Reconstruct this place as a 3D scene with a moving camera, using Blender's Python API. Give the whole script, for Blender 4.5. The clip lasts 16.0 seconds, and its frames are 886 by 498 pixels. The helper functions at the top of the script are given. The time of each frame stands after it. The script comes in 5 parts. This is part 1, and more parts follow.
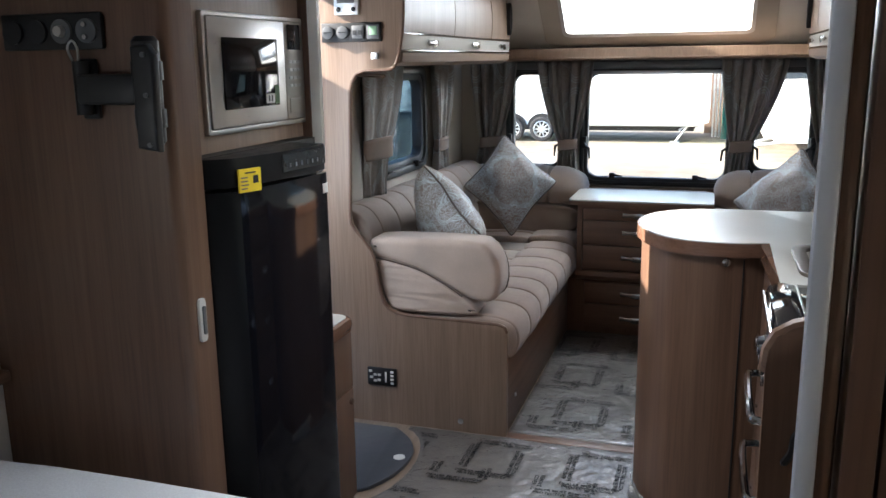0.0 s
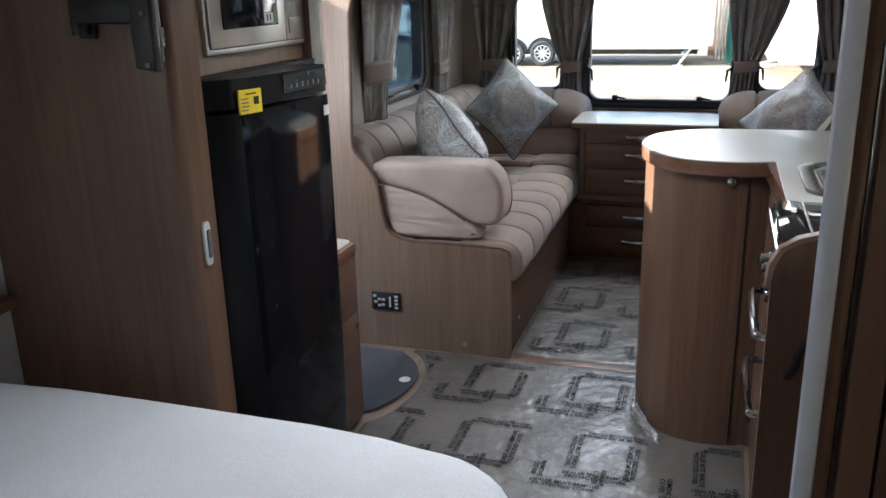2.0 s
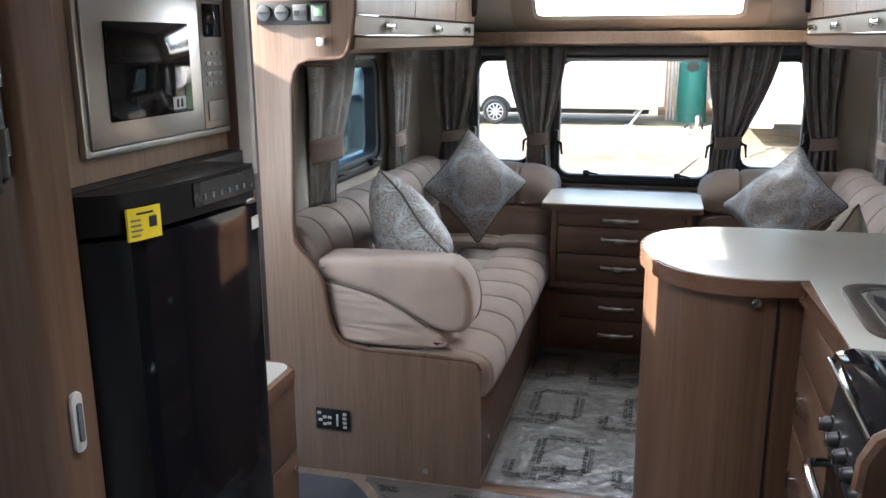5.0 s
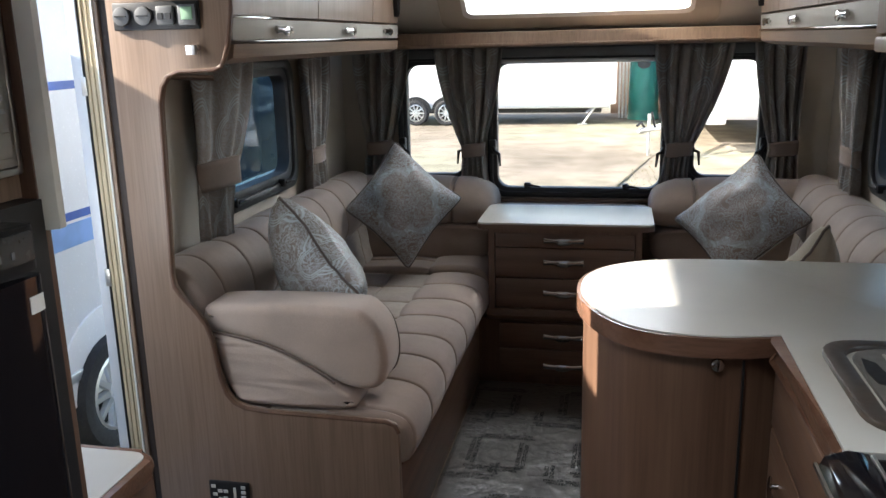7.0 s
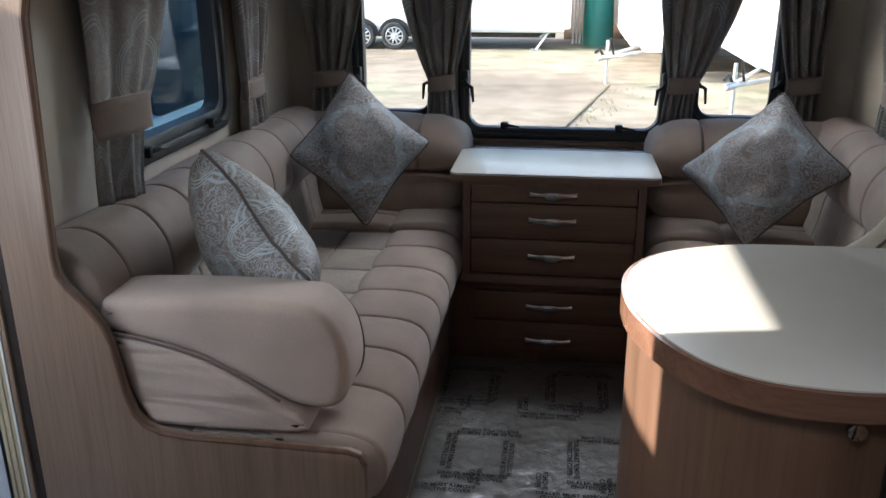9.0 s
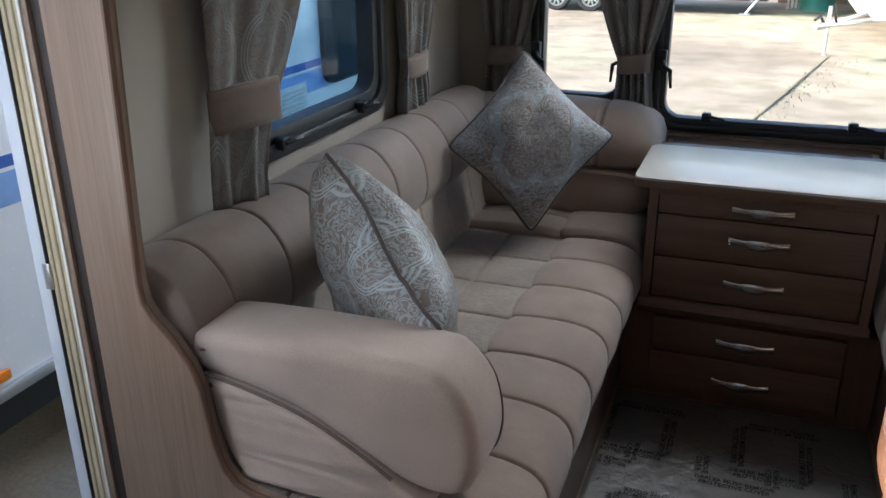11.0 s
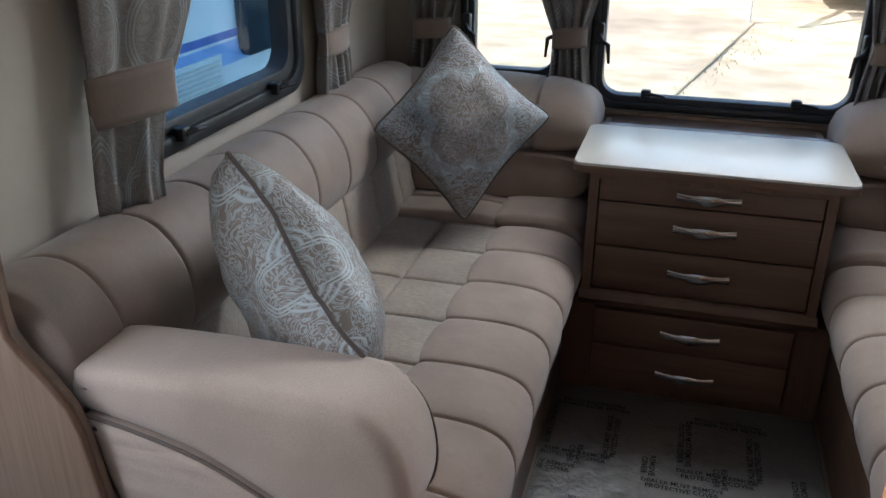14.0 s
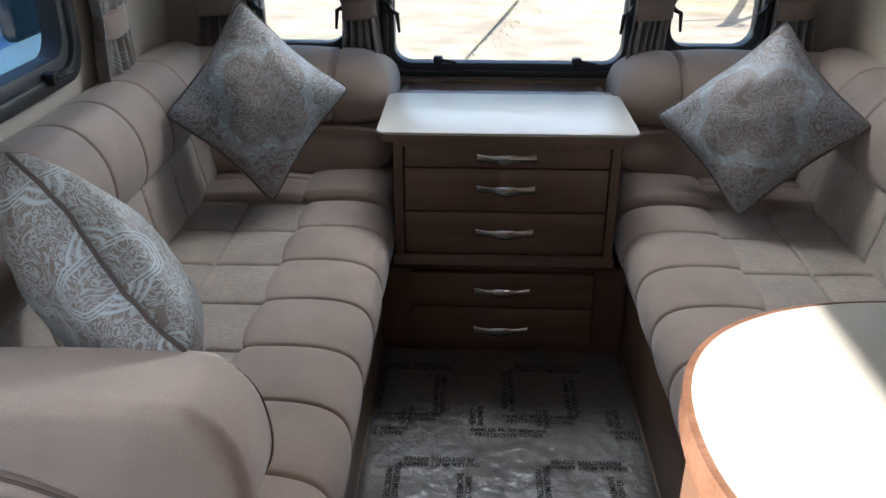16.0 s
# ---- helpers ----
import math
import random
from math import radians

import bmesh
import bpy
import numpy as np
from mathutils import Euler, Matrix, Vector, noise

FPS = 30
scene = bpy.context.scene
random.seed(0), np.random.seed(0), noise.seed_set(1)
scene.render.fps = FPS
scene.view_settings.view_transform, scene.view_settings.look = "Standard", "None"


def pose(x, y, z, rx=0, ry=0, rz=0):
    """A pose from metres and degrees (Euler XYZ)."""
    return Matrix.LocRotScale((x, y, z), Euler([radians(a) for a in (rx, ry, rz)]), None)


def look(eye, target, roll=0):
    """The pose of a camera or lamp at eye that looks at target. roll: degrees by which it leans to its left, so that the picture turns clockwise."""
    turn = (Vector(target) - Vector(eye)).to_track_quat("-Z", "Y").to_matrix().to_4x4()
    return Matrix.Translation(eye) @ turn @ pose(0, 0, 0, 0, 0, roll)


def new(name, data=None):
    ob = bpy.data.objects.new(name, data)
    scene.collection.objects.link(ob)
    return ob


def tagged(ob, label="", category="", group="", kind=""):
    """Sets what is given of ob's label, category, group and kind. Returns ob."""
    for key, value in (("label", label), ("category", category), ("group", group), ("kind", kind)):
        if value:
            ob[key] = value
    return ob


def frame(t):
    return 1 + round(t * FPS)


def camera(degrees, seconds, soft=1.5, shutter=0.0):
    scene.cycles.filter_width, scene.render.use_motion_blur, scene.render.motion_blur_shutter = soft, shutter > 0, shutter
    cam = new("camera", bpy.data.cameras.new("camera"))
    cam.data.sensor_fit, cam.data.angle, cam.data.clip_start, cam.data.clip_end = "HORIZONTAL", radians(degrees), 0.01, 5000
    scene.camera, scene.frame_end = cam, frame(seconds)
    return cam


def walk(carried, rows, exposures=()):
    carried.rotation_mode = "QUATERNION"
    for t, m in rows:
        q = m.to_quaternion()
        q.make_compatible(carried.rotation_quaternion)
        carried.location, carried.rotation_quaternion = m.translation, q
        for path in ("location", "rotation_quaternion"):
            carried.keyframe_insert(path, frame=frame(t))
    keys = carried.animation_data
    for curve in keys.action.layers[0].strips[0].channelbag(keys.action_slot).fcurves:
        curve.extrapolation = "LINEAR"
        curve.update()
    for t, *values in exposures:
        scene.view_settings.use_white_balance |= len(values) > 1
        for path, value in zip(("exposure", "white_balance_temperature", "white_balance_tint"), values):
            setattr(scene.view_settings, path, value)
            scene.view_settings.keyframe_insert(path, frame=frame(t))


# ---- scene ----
cam = camera(55.5, 16.0)
PATH = [
    (0, (0.556, -0.035, 1.44), (-0.049, 1.821, 1.005), -0.8),
    (0.5, (0.554, -0.026, 1.433), (-0.057, 1.813, 0.941), -1.3),
    (1, (0.551, -0.021, 1.422), (-0.049, 1.808, 0.879), -1.7),
    (1.5, (0.556, -0.032, 1.418), (-0.044, 1.783, 0.83), -1.7),
    (2, (0.546, -0.034, 1.421), (-0.05, 1.779, 0.823), -1.5),
    (2.5, (0.544, 0.011, 1.433), (-0.063, 1.827, 0.856), -2.3),
    (3, (0.503, 0.075, 1.434), (-0.182, 1.878, 0.907), -2.0),
    (3.5, (0.484, 0.154, 1.435), (-0.253, 1.948, 0.946), -1.8),
    (4, (0.466, 0.234, 1.442), (-0.324, 2.007, 0.956), -1.6),
    (4.5, (0.442, 0.314, 1.439), (-0.271, 2.114, 0.936), -0.3),
    (5, (0.365, 0.448, 1.468), (-0.125, 2.326, 0.985), -0.3),
    (5.2, (0.34, 0.483, 1.475), (-0.065, 2.387, 1.017), -0.8),
    (7.3, (0.408, 0.959, 1.474), (0.014, 2.855, 0.976), -1.6),
    (7.5, (0.378, 1.003, 1.467), (0.007, 2.9, 0.953), -1.8),
    (8, (0.299, 1.192, 1.464), (0.022, 3.099, 0.929), -0.3),
    (8.5, (0.226, 1.318, 1.443), (0.024, 3.216, 0.845), 0.2),
    (9, (0.212, 1.465, 1.433), (-0.052, 3.337, 0.78), -0.2),
    (9.5, (0.195, 1.655, 1.437), (-0.215, 3.506, 0.8), 0.1),
    (10, (0.184, 1.778, 1.43), (-0.347, 3.587, 0.761), 0.7),
    (10.2, (0.183, 1.803, 1.427), (-0.406, 3.58, 0.722), 0.4),
    (12.3, (0.098, 2.04, 1.458), (-0.598, 3.755, 0.7), -0.6),
    (12.5, (0.095, 2.05, 1.449), (-0.591, 3.763, 0.677), -0.1),
    (13, (0.101, 2.1, 1.439), (-0.582, 3.801, 0.636), -0.5),
    (13.5, (0.099, 2.106, 1.434), (-0.504, 3.831, 0.621), 0.1),
    (14, (0.1, 2.107, 1.432), (-0.405, 3.865, 0.622), 0.3),
    (14.5, (0.101, 2.103, 1.437), (-0.287, 3.881, 0.606), 0.2),
    (15, (0.099, 2.094, 1.442), (-0.139, 3.892, 0.598), 0.5),
    (15.3, (0.126, 2.093, 1.439), (-0.073, 3.894, 0.592), 0.3),
    (15.5, (0.098, 2.089, 1.446), (-0.049, 3.892, 0.594), 0.2),
    (16, (0.1, 2.091, 1.444), (0.036, 3.89, 0.573), 0.1),
]
walk(cam, [(t, look(eye, target, roll)) for t, eye, target, roll in PATH], [(0, 2.4, 6250, 10), (5.2, 2.47, 6300, 10), (7.3, 1.85, 6500, 10), (8.3, 1.82, 6200, 10), (10.2, 1.8, 6150, 10), (12.5, 2.1, 6300, 10), (16, 2.15, 6150, 10)])

# ---- world, sun, light ----
world = bpy.data.worlds.new("sky")
scene.world = world
world.use_nodes = True
wn = world.node_tree
sky = wn.nodes.new("ShaderNodeTexSky")
sky.sky_type = "NISHITA"
sky.sun_disc = False
SUN_EL, SUN_AZ = radians(27.5), radians(191.0)   # azimuth of the sun's place, counter-clockwise from +x
sky.sun_elevation = SUN_EL
sky.sun_rotation = radians(90.0) - SUN_AZ
wn.links.new(sky.outputs[0], wn.nodes["Background"].inputs[0])
wn.nodes["Background"].inputs[1].default_value = 0.15
sun = new("sun", bpy.data.lights.new("sun", "SUN"))
sun.data.energy, sun.data.angle, sun.data.color = 5.0, radians(0.5), (1.0, 0.93, 0.83)
sun_way = Vector((math.cos(SUN_AZ) * math.cos(SUN_EL), math.sin(SUN_AZ) * math.cos(SUN_EL), math.sin(SUN_EL)))
sun.matrix_world = look(sun_way * 30, (0, 0, 0))


def window_light(name, eye, target, w, h, power, color=(0.92, 0.96, 1.0)):
    """An area lamp at an opening, seen or assumed, that stands in for the sky."""
    ob = new(name, bpy.data.lights.new(name, "AREA"))
    ob.data.shape, ob.data.size, ob.data.size_y = "RECTANGLE", w, h
    ob.data.energy, ob.data.color = power, color
    ob.matrix_world = look(eye, target)
    return ob


window_light("roof_window_light", (0.21, 4.82, 1.85), (0.21, 3.4, 0.5), 0.9, 0.3, 2.9)
# assumed window out of view, added to brighten the bed end
window_light("assumed_bedroom_window_light", (-1.06, 0.2, 1.2), (0.6, 0.5, 0.3), 0.38, 0.28, 0.4)
# lamp for an assumed kitchen window that is never in view
window_light("assumed_kitchen_window_light", (1.36, 1.92, 1.2), (0.0, 1.95, 0.9), 0.7, 0.36, 0.12)
window_light("doorway_light", (-1.01, 2.50, 1.2), (0.0, 2.95, 0.75), 0.16, 0.8, 0.9)
# unseen rooflight, added with a narrow beam to brighten the kitchen floor
window_light("assumed_rooflight_light", (0.2, 1.75, 1.97), (0.2, 1.75, 0.0), 0.4, 0.4, 1.5).data.spread = radians(95)
# another unseen rooflight, added to lighten the bed from above
window_light("assumed_bed_rooflight_light", (-0.2, -0.1, 1.97), (-0.2, -0.1, 0.0), 0.4, 0.4, 0.5).data.spread = radians(100)

# ---- materials ----


def shader(name):
    m = bpy.data.materials.new(name)
    m.use_nodes = True
    return m, m.node_tree, m.node_tree.nodes["Principled BSDF"]


def add(nt, kind, **sets):
    n = nt.nodes.new("ShaderNode" + kind)
    for k, v in sets.items():
        n.inputs[k.replace("_", " ")].default_value = v
    return n


def coords(nt, scale=(1, 1, 1), rot=(0, 0, 0)):
    tc, mp = add(nt, "TexCoord"), add(nt, "Mapping")
    mp.inputs["Scale"].default_value, mp.inputs["Rotation"].default_value = scale, rot
    nt.links.new(tc.outputs["Object"], mp.inputs[0])
    return mp.outputs[0]


def ramp(nt, fac, stops):
    r = add(nt, "ValToRGB")
    el = r.color_ramp.elements
    while len(el) < len(stops):
        el.new(0.5)
    for e, (p, c) in zip(el, stops):
        e.position, e.color = p, (*c, 1)
    nt.links.new(fac, r.inputs[0])
    return r.outputs[0]


def mix(nt, fac, a, b, blend="MIX"):
    m = nt.nodes.new("ShaderNodeMix")
    m.data_type, m.blend_type = "RGBA", blend
    for sock, v in ((m.inputs[0], fac), (m.inputs[6], a), (m.inputs[7], b)):
        if isinstance(v, (int, float)):
            sock.default_value = v
        elif isinstance(v, tuple):
            sock.default_value = (*v, 1)
        else:
            nt.links.new(v, sock)
    return m.outputs[2]


def bump(nt, b, height, strength, distance):
    n = add(nt, "Bump", Strength=strength, Distance=distance)
    nt.links.new(height, n.inputs["Height"])
    nt.links.new(n.outputs[0], b.inputs["Normal"])


def plain(name, color, rough=0.5, metal=0.0, vary=0.15, scale=6.0, grain=60.0, relief=0.08, **more):
    """Paint, plastic or metal with faint clouding and fine relief."""
    m, nt, b = shader(name)
    v = coords(nt)
    big, fine = add(nt, "TexNoise", Scale=scale, Detail=3.0), add(nt, "TexNoise", Scale=grain, Detail=2.0)
    nt.links.new(v, big.inputs[0]), nt.links.new(v, fine.inputs[0])
    lo, hi = tuple(c * (1 - vary) for c in color), tuple(min(1, c * (1 + vary)) for c in color)
    nt.links.new(ramp(nt, big.outputs[0], [(0.3, lo), (0.7, hi)]), b.inputs["Base Color"])
    r = add(nt, "MapRange", To_Min=rough * 0.8, To_Max=min(1, rough * 1.25))
    nt.links.new(fine.outputs[0], r.inputs[0]), nt.links.new(r.outputs[0], b.inputs["Roughness"])
    b.inputs["Metallic"].default_value = metal
    if relief:
        bump(nt, b, fine.outputs[0], relief, 0.002)
    for k, val in more.items():
        b.inputs[k.replace("_", " ")].default_value = val
    return m


def wood(name, dark, mid, light, rough=0.38, along="z", tight=1.0):
    """Wood-print foil: long fine streaks along one axis, slow cathedral bands, satin finish."""
    m, nt, b = shader(name)
    s = {"z": (26, 26, 0.9), "y": (26, 0.9, 26), "x": (0.9, 26, 26)}[along]
    v = coords(nt, tuple(k * tight if k > 1 else k for k in s))
    v2 = coords(nt, tuple(k * 4 for k in s))
    v3 = coords(nt, tuple(0.12 * k if k > 1 else 0.5 * k for k in s))
    a, f, c = add(nt, "TexNoise", Scale=1.0, Detail=5.0, Roughness=0.6, Distortion=0.6), add(nt, "TexNoise", Scale=1.6, Detail=3.0), add(nt, "TexNoise", Scale=1.2, Detail=2.0)
    nt.links.new(v, a.inputs[0]), nt.links.new(v2, f.inputs[0]), nt.links.new(v3, c.inputs[0])
    base = ramp(nt, a.outputs[0], [(0.25, dark), (0.5, mid), (0.75, light)])
    pores = ramp(nt, f.outputs[0], [(0.35, (0.82, 0.81, 0.80)), (0.55, (1, 1, 1))])
    cloud = ramp(nt, c.outputs[0], [(0.3, (0.85, 0.84, 0.83)), (0.7, (1.08, 1.08, 1.08))])
    nt.links.new(mix(nt, 1.0, mix(nt, 0.8, base, pores, "MULTIPLY"), cloud, "MULTIPLY"), b.inputs["Base Color"])
    r = add(nt, "MapRange", To_Min=rough * 0.8, To_Max=rough * 1.3)
    nt.links.new(f.outputs[0], r.inputs[0]), nt.links.new(r.outputs[0], b.inputs["Roughness"])
    bump(nt, b, f.outputs[0], 0.12, 0.001)
    return m


def calc(nt, op, *vals):
    """A math node; numbers or sockets as inputs."""
    n = nt.nodes.new("ShaderNodeMath")
    n.operation = op
    for sock, v in zip(n.inputs, vals):
        if isinstance(v, (int, float)):
            sock.default_value = v
        else:
            nt.links.new(v, sock)
    return n.outputs[0]


def cloth(name, color, scale=420.0, rough=0.9, streak=0.0, vary=0.12, folds=0.0):
    """Upholstery: woven grain, soft clouding, a light sheen; streak gives slubbed chenille."""
    m, nt, b = shader(name)
    v = coords(nt)
    n1, n2 = add(nt, "TexNoise", Scale=7.0, Detail=4.0), add(nt, "TexNoise", Scale=scale, Detail=2.0)
    nt.links.new(v, n1.inputs[0]), nt.links.new(v, n2.inputs[0])
    lo, hi = tuple(c * (1 - vary) for c in color), tuple(c * (1 + vary) for c in color)
    col = ramp(nt, n1.outputs[0], [(0.3, lo), (0.7, hi)])
    col = mix(nt, 0.35, col, ramp(nt, n2.outputs[0], [(0.3, (0.74, 0.73, 0.72)), (0.7, (1.2, 1.2, 1.2))]), "MULTIPLY")
    if streak:
        n3 = add(nt, "TexNoise", Scale=1.0, Detail=4.0)
        nt.links.new(coords(nt, (70, 330, 90)), n3.inputs[0])
        col = mix(nt, streak, col, ramp(nt, n3.outputs[0], [(0.35, (0.62, 0.6, 0.58)), (0.62, (1.15, 1.13, 1.1))]), "MULTIPLY")
    nt.links.new(col, b.inputs["Base Color"])
    b.inputs["Roughness"].default_value = rough
    b.inputs["Sheen Weight"].default_value = 0.25
    b.inputs["Sheen Roughness"].default_value = 0.5
    wr = add(nt, "TexNoise", Scale=16.0, Detail=3.0)
    nt.links.new(v, wr.inputs[0])
    ht = nt.nodes.new("ShaderNodeMath")
    ht.operation = "MULTIPLY_ADD"
    ht.inputs[1].default_value = 0.06
    nt.links.new(n2.outputs[0], ht.inputs[0]), nt.links.new(wr.outputs[0], ht.inputs[2])
    height = ht.outputs[0]
    if folds:
        crease_noise = add(nt, "TexNoise", Scale=1.0, Detail=1.5, Distortion=0.8)
        nt.links.new(coords(nt, (2.2, 3.0, 15.0), (0.0, 0.35, 0.0)), crease_noise.inputs[0])
        height = calc(nt, "MULTIPLY_ADD", crease_noise.outputs[0], folds, height)
    bump(nt, b, height, 0.28, 0.006)
    return m


def damask(name, ground, figure, scale=9.0, cells=1.0, size=0.36, band=True, inner=0.45, outer=0.9):
    """Jacquard on the cloth's UV square: a lobed ogee in a plain band or in three fine lines, with fine curls inside and out."""
    m, nt, b = shader(name)
    v = coords(nt)
    uv = add(nt, "UVMap").outputs[0]
    no = add(nt, "TexNoise", Scale=scale * 2.4, Detail=2.0, Distortion=2.4)
    nt.links.new(v, no.inputs[0])
    off, on = (0, 0, 0), (1, 1, 1)
    leaf = ramp(nt, no.outputs[0], [(0.40, off), (0.42, on), (0.465, on), (0.485, off), (0.53, off), (0.55, on), (0.60, on), (0.62, off), (0.67, off), (0.69, on)])
    wob = add(nt, "TexNoise", Scale=7.0, Detail=1.0)
    nt.links.new(uv, wob.inputs[0])
    shift = calc(nt, "MULTIPLY", calc(nt, "SUBTRACT", wob.outputs[0], 0.5), 0.10)
    sep = nt.nodes.new("ShaderNodeSeparateXYZ")
    nt.links.new(uv, sep.inputs[0])
    px, py = (calc(nt, "SUBTRACT", calc(nt, "FRACT", calc(nt, "ADD", calc(nt, "MULTIPLY", sep.outputs[k], cells), 0.0 if cells == 1.0 else 0.35 + 0.3 * k)), 0.5) for k in (0, 1))
    radius = calc(nt, "SQRT", calc(nt, "ADD", calc(nt, "MULTIPLY", px, px), calc(nt, "MULTIPLY", py, py)))
    turn = calc(nt, "ARCTAN2", py, px)
    lobes = calc(nt, "ADD", calc(nt, "MULTIPLY", calc(nt, "ABSOLUTE", calc(nt, "COSINE", calc(nt, "MULTIPLY", turn, 2.0))), 0.12), size - 0.075)
    d = calc(nt, "ADD", calc(nt, "SUBTRACT", radius, calc(nt, "ADD", lobes, shift)), 0.5)
    inside = ramp(nt, d, [(0.495, on), (0.505, off)])
    strength = mix(nt, inside, (outer,) * 3, (inner,) * 3)
    curls = mix(nt, 1.0, leaf, strength, "MULTIPLY")
    if band:
        sprig = ramp(nt, no.outputs[0], [(0.40, on), (0.44, (0.45, 0.45, 0.45))])
        scroll = mix(nt, 1.0, ramp(nt, d, [(0.49, off), (0.50, on), (0.57, on), (0.58, off)]), sprig, "MULTIPLY")
    else:
        scroll = ramp(nt, d, [(0.49, off), (0.495, on), (0.508, on), (0.513, off), (0.527, off), (0.532, on), (0.545, on), (0.55, off), (0.564, off), (0.569, on), (0.582, on), (0.587, off)])
    fac = mix(nt, 1.0, curls, scroll, "LIGHTEN")
    nt.links.new(mix(nt, fac, ground, figure), b.inputs["Base Color"])
    b.inputs["Roughness"].default_value = 0.42
    b.inputs["Sheen Weight"].default_value = 0.12
    fine = add(nt, "TexNoise", Scale=520.0)
    nt.links.new(v, fine.inputs[0])
    bump(nt, b, calc(nt, "MULTIPLY_ADD", fine.outputs[0], 0.5, leaf), 0.4, 0.0016)
    return m


def glass(name, tint=(1, 1, 1), rough=0.0):
    m, nt, b = shader(name)
    b.inputs["Base Color"].default_value = (*tint, 1)
    b.inputs["Roughness"].default_value = rough
    b.inputs["Transmission Weight"].default_value = 1.0
    b.inputs["IOR"].default_value = 1.2
    return m


def film_material():
    """Thin clear carpet film: carpet tone beneath, crumpled glossy skin above."""
    m, nt, b = shader("carpet_film")
    v = coords(nt)
    n1, n2 = add(nt, "TexNoise", Scale=5.0, Detail=4.0), add(nt, "TexNoise", Scale=38.0, Detail=4.0, Distortion=1.2)
    vo = add(nt, "TexVoronoi", Scale=26.0)
    vo.feature = "DISTANCE_TO_EDGE"
    n3 = add(nt, "TexNoise", Scale=260.0, Detail=2.0)
    for n in (n1, n2, vo, n3):
        nt.links.new(v, n.inputs["Vector"])
    c = ramp(nt, n1.outputs[0], [(0.3, (0.088, 0.078, 0.070)), (0.7, (0.132, 0.119, 0.106))])
    pile = ramp(nt, n3.outputs[0], [(0.35, (0.8, 0.8, 0.8)), (0.65, (1.1, 1.1, 1.1))])
    nt.links.new(mix(nt, 0.7, c, pile, "MULTIPLY"), b.inputs["Base Color"])
    b.inputs["Roughness"].default_value = 0.55
    b.inputs["Coat Weight"].default_value = 1.0
    b.inputs["Coat Roughness"].default_value = 0.035
    b.inputs["Coat IOR"].default_value = 1.65
    tot = nt.nodes.new("ShaderNodeMath")
    tot.operation = "MULTIPLY_ADD"
    tot.inputs[1].default_value = 0.5
    nt.links.new(vo.outputs[0], tot.inputs[0]), nt.links.new(n2.outputs[0], tot.inputs[2])
    patch = add(nt, "TexNoise", Scale=3.2, Detail=3.0)
    nt.links.new(v, patch.inputs["Vector"])
    crumple = add(nt, "MapRange", From_Min=0.42, From_Max=0.66, To_Min=0.24, To_Max=0.85)
    nt.links.new(patch.outputs[0], crumple.inputs[0])
    bp = add(nt, "Bump", Distance=0.012)
    nt.links.new(crumple.outputs[0], bp.inputs["Strength"])
    nt.links.new(tot.outputs[0], bp.inputs["Height"])
    nt.links.new(bp.outputs[0], b.inputs["Coat Normal"])
    return m


WALNUT = ((0.110, 0.059, 0.036), (0.150, 0.082, 0.051), (0.19, 0.108, 0.067))
M_WOOD = wood("walnut_foil", *WALNUT)
M_WOOD_Y = wood("walnut_foil_long", *WALNUT, along="y")
M_WOOD_X = wood("walnut_foil_cross", *WALNUT, along="x")
OAK = ((0.215, 0.143, 0.098), (0.265, 0.180, 0.126), (0.314, 0.219, 0.156))
M_OAK = wood("light_walnut_foil", *OAK)
M_OAK_Y = wood("light_walnut_foil_long", *OAK, along="y")
M_LIP = wood("lacquered_edge", (0.140, 0.070, 0.042), (0.185, 0.095, 0.06), (0.23, 0.122, 0.08), rough=0.14, along="x")
M_LIP.node_tree.nodes["Principled BSDF"].inputs["Specular IOR Level"].default_value = 0.3
M_LAMINATE = plain("cream_laminate", (0.49, 0.465, 0.405), 0.30, vary=0.04, grain=300, relief=0.03)
M_WALL = plain("beige_wallboard", (0.46, 0.41, 0.345), 0.6, vary=0.05, grain=160)
M_WHITE = plain("white_board", (0.72, 0.71, 0.68), 0.5, vary=0.03)
M_CEIL = plain("ceiling_board", (0.70, 0.66, 0.60), 0.7, vary=0.03)
M_BLACK = plain("black_plastic", (0.011, 0.011, 0.012), 0.45, vary=0.2)
M_GLOSS = plain("black_gloss", (0.006, 0.006, 0.008), 0.06, vary=0.1, relief=0.0, Specular_IOR_Level=0.35)
M_SATIN = plain("satin_black", (0.006, 0.006, 0.007), 0.4, vary=0.2, Specular_IOR_Level=0.2)
M_STRIP = plain("dark_control_strip", (0.022, 0.023, 0.024), 0.25, vary=0.2)
M_RIM = plain("window_inner_rim", (0.033, 0.035, 0.039), 0.45, vary=0.2)
M_RUBBER = plain("window_rubber", (0.018, 0.019, 0.021), 0.35, vary=0.2)
M_CHROME = plain("chrome", (0.56, 0.555, 0.55), 0.09, 1.0, vary=0.03, relief=0.0)
M_STEEL = plain("brushed_steel", (0.56, 0.55, 0.53), 0.3, 1.0, vary=0.06, grain=200)
M_ALU = plain("aluminium", (0.66, 0.68, 0.70), 0.35, 0.9, vary=0.05)
M_GREYPLASTIC = plain("grey_plastic", (0.12, 0.125, 0.13), 0.45)
M_POST = plain("satin_aluminium", (0.66, 0.69, 0.73), 0.35, 0.2, vary=0.04)
M_PALE = plain("pale_plastic", (0.6, 0.58, 0.54), 0.4, vary=0.04)
M_YELLOW = plain("yellow_label", (0.85, 0.62, 0.02), 0.5, vary=0.04)
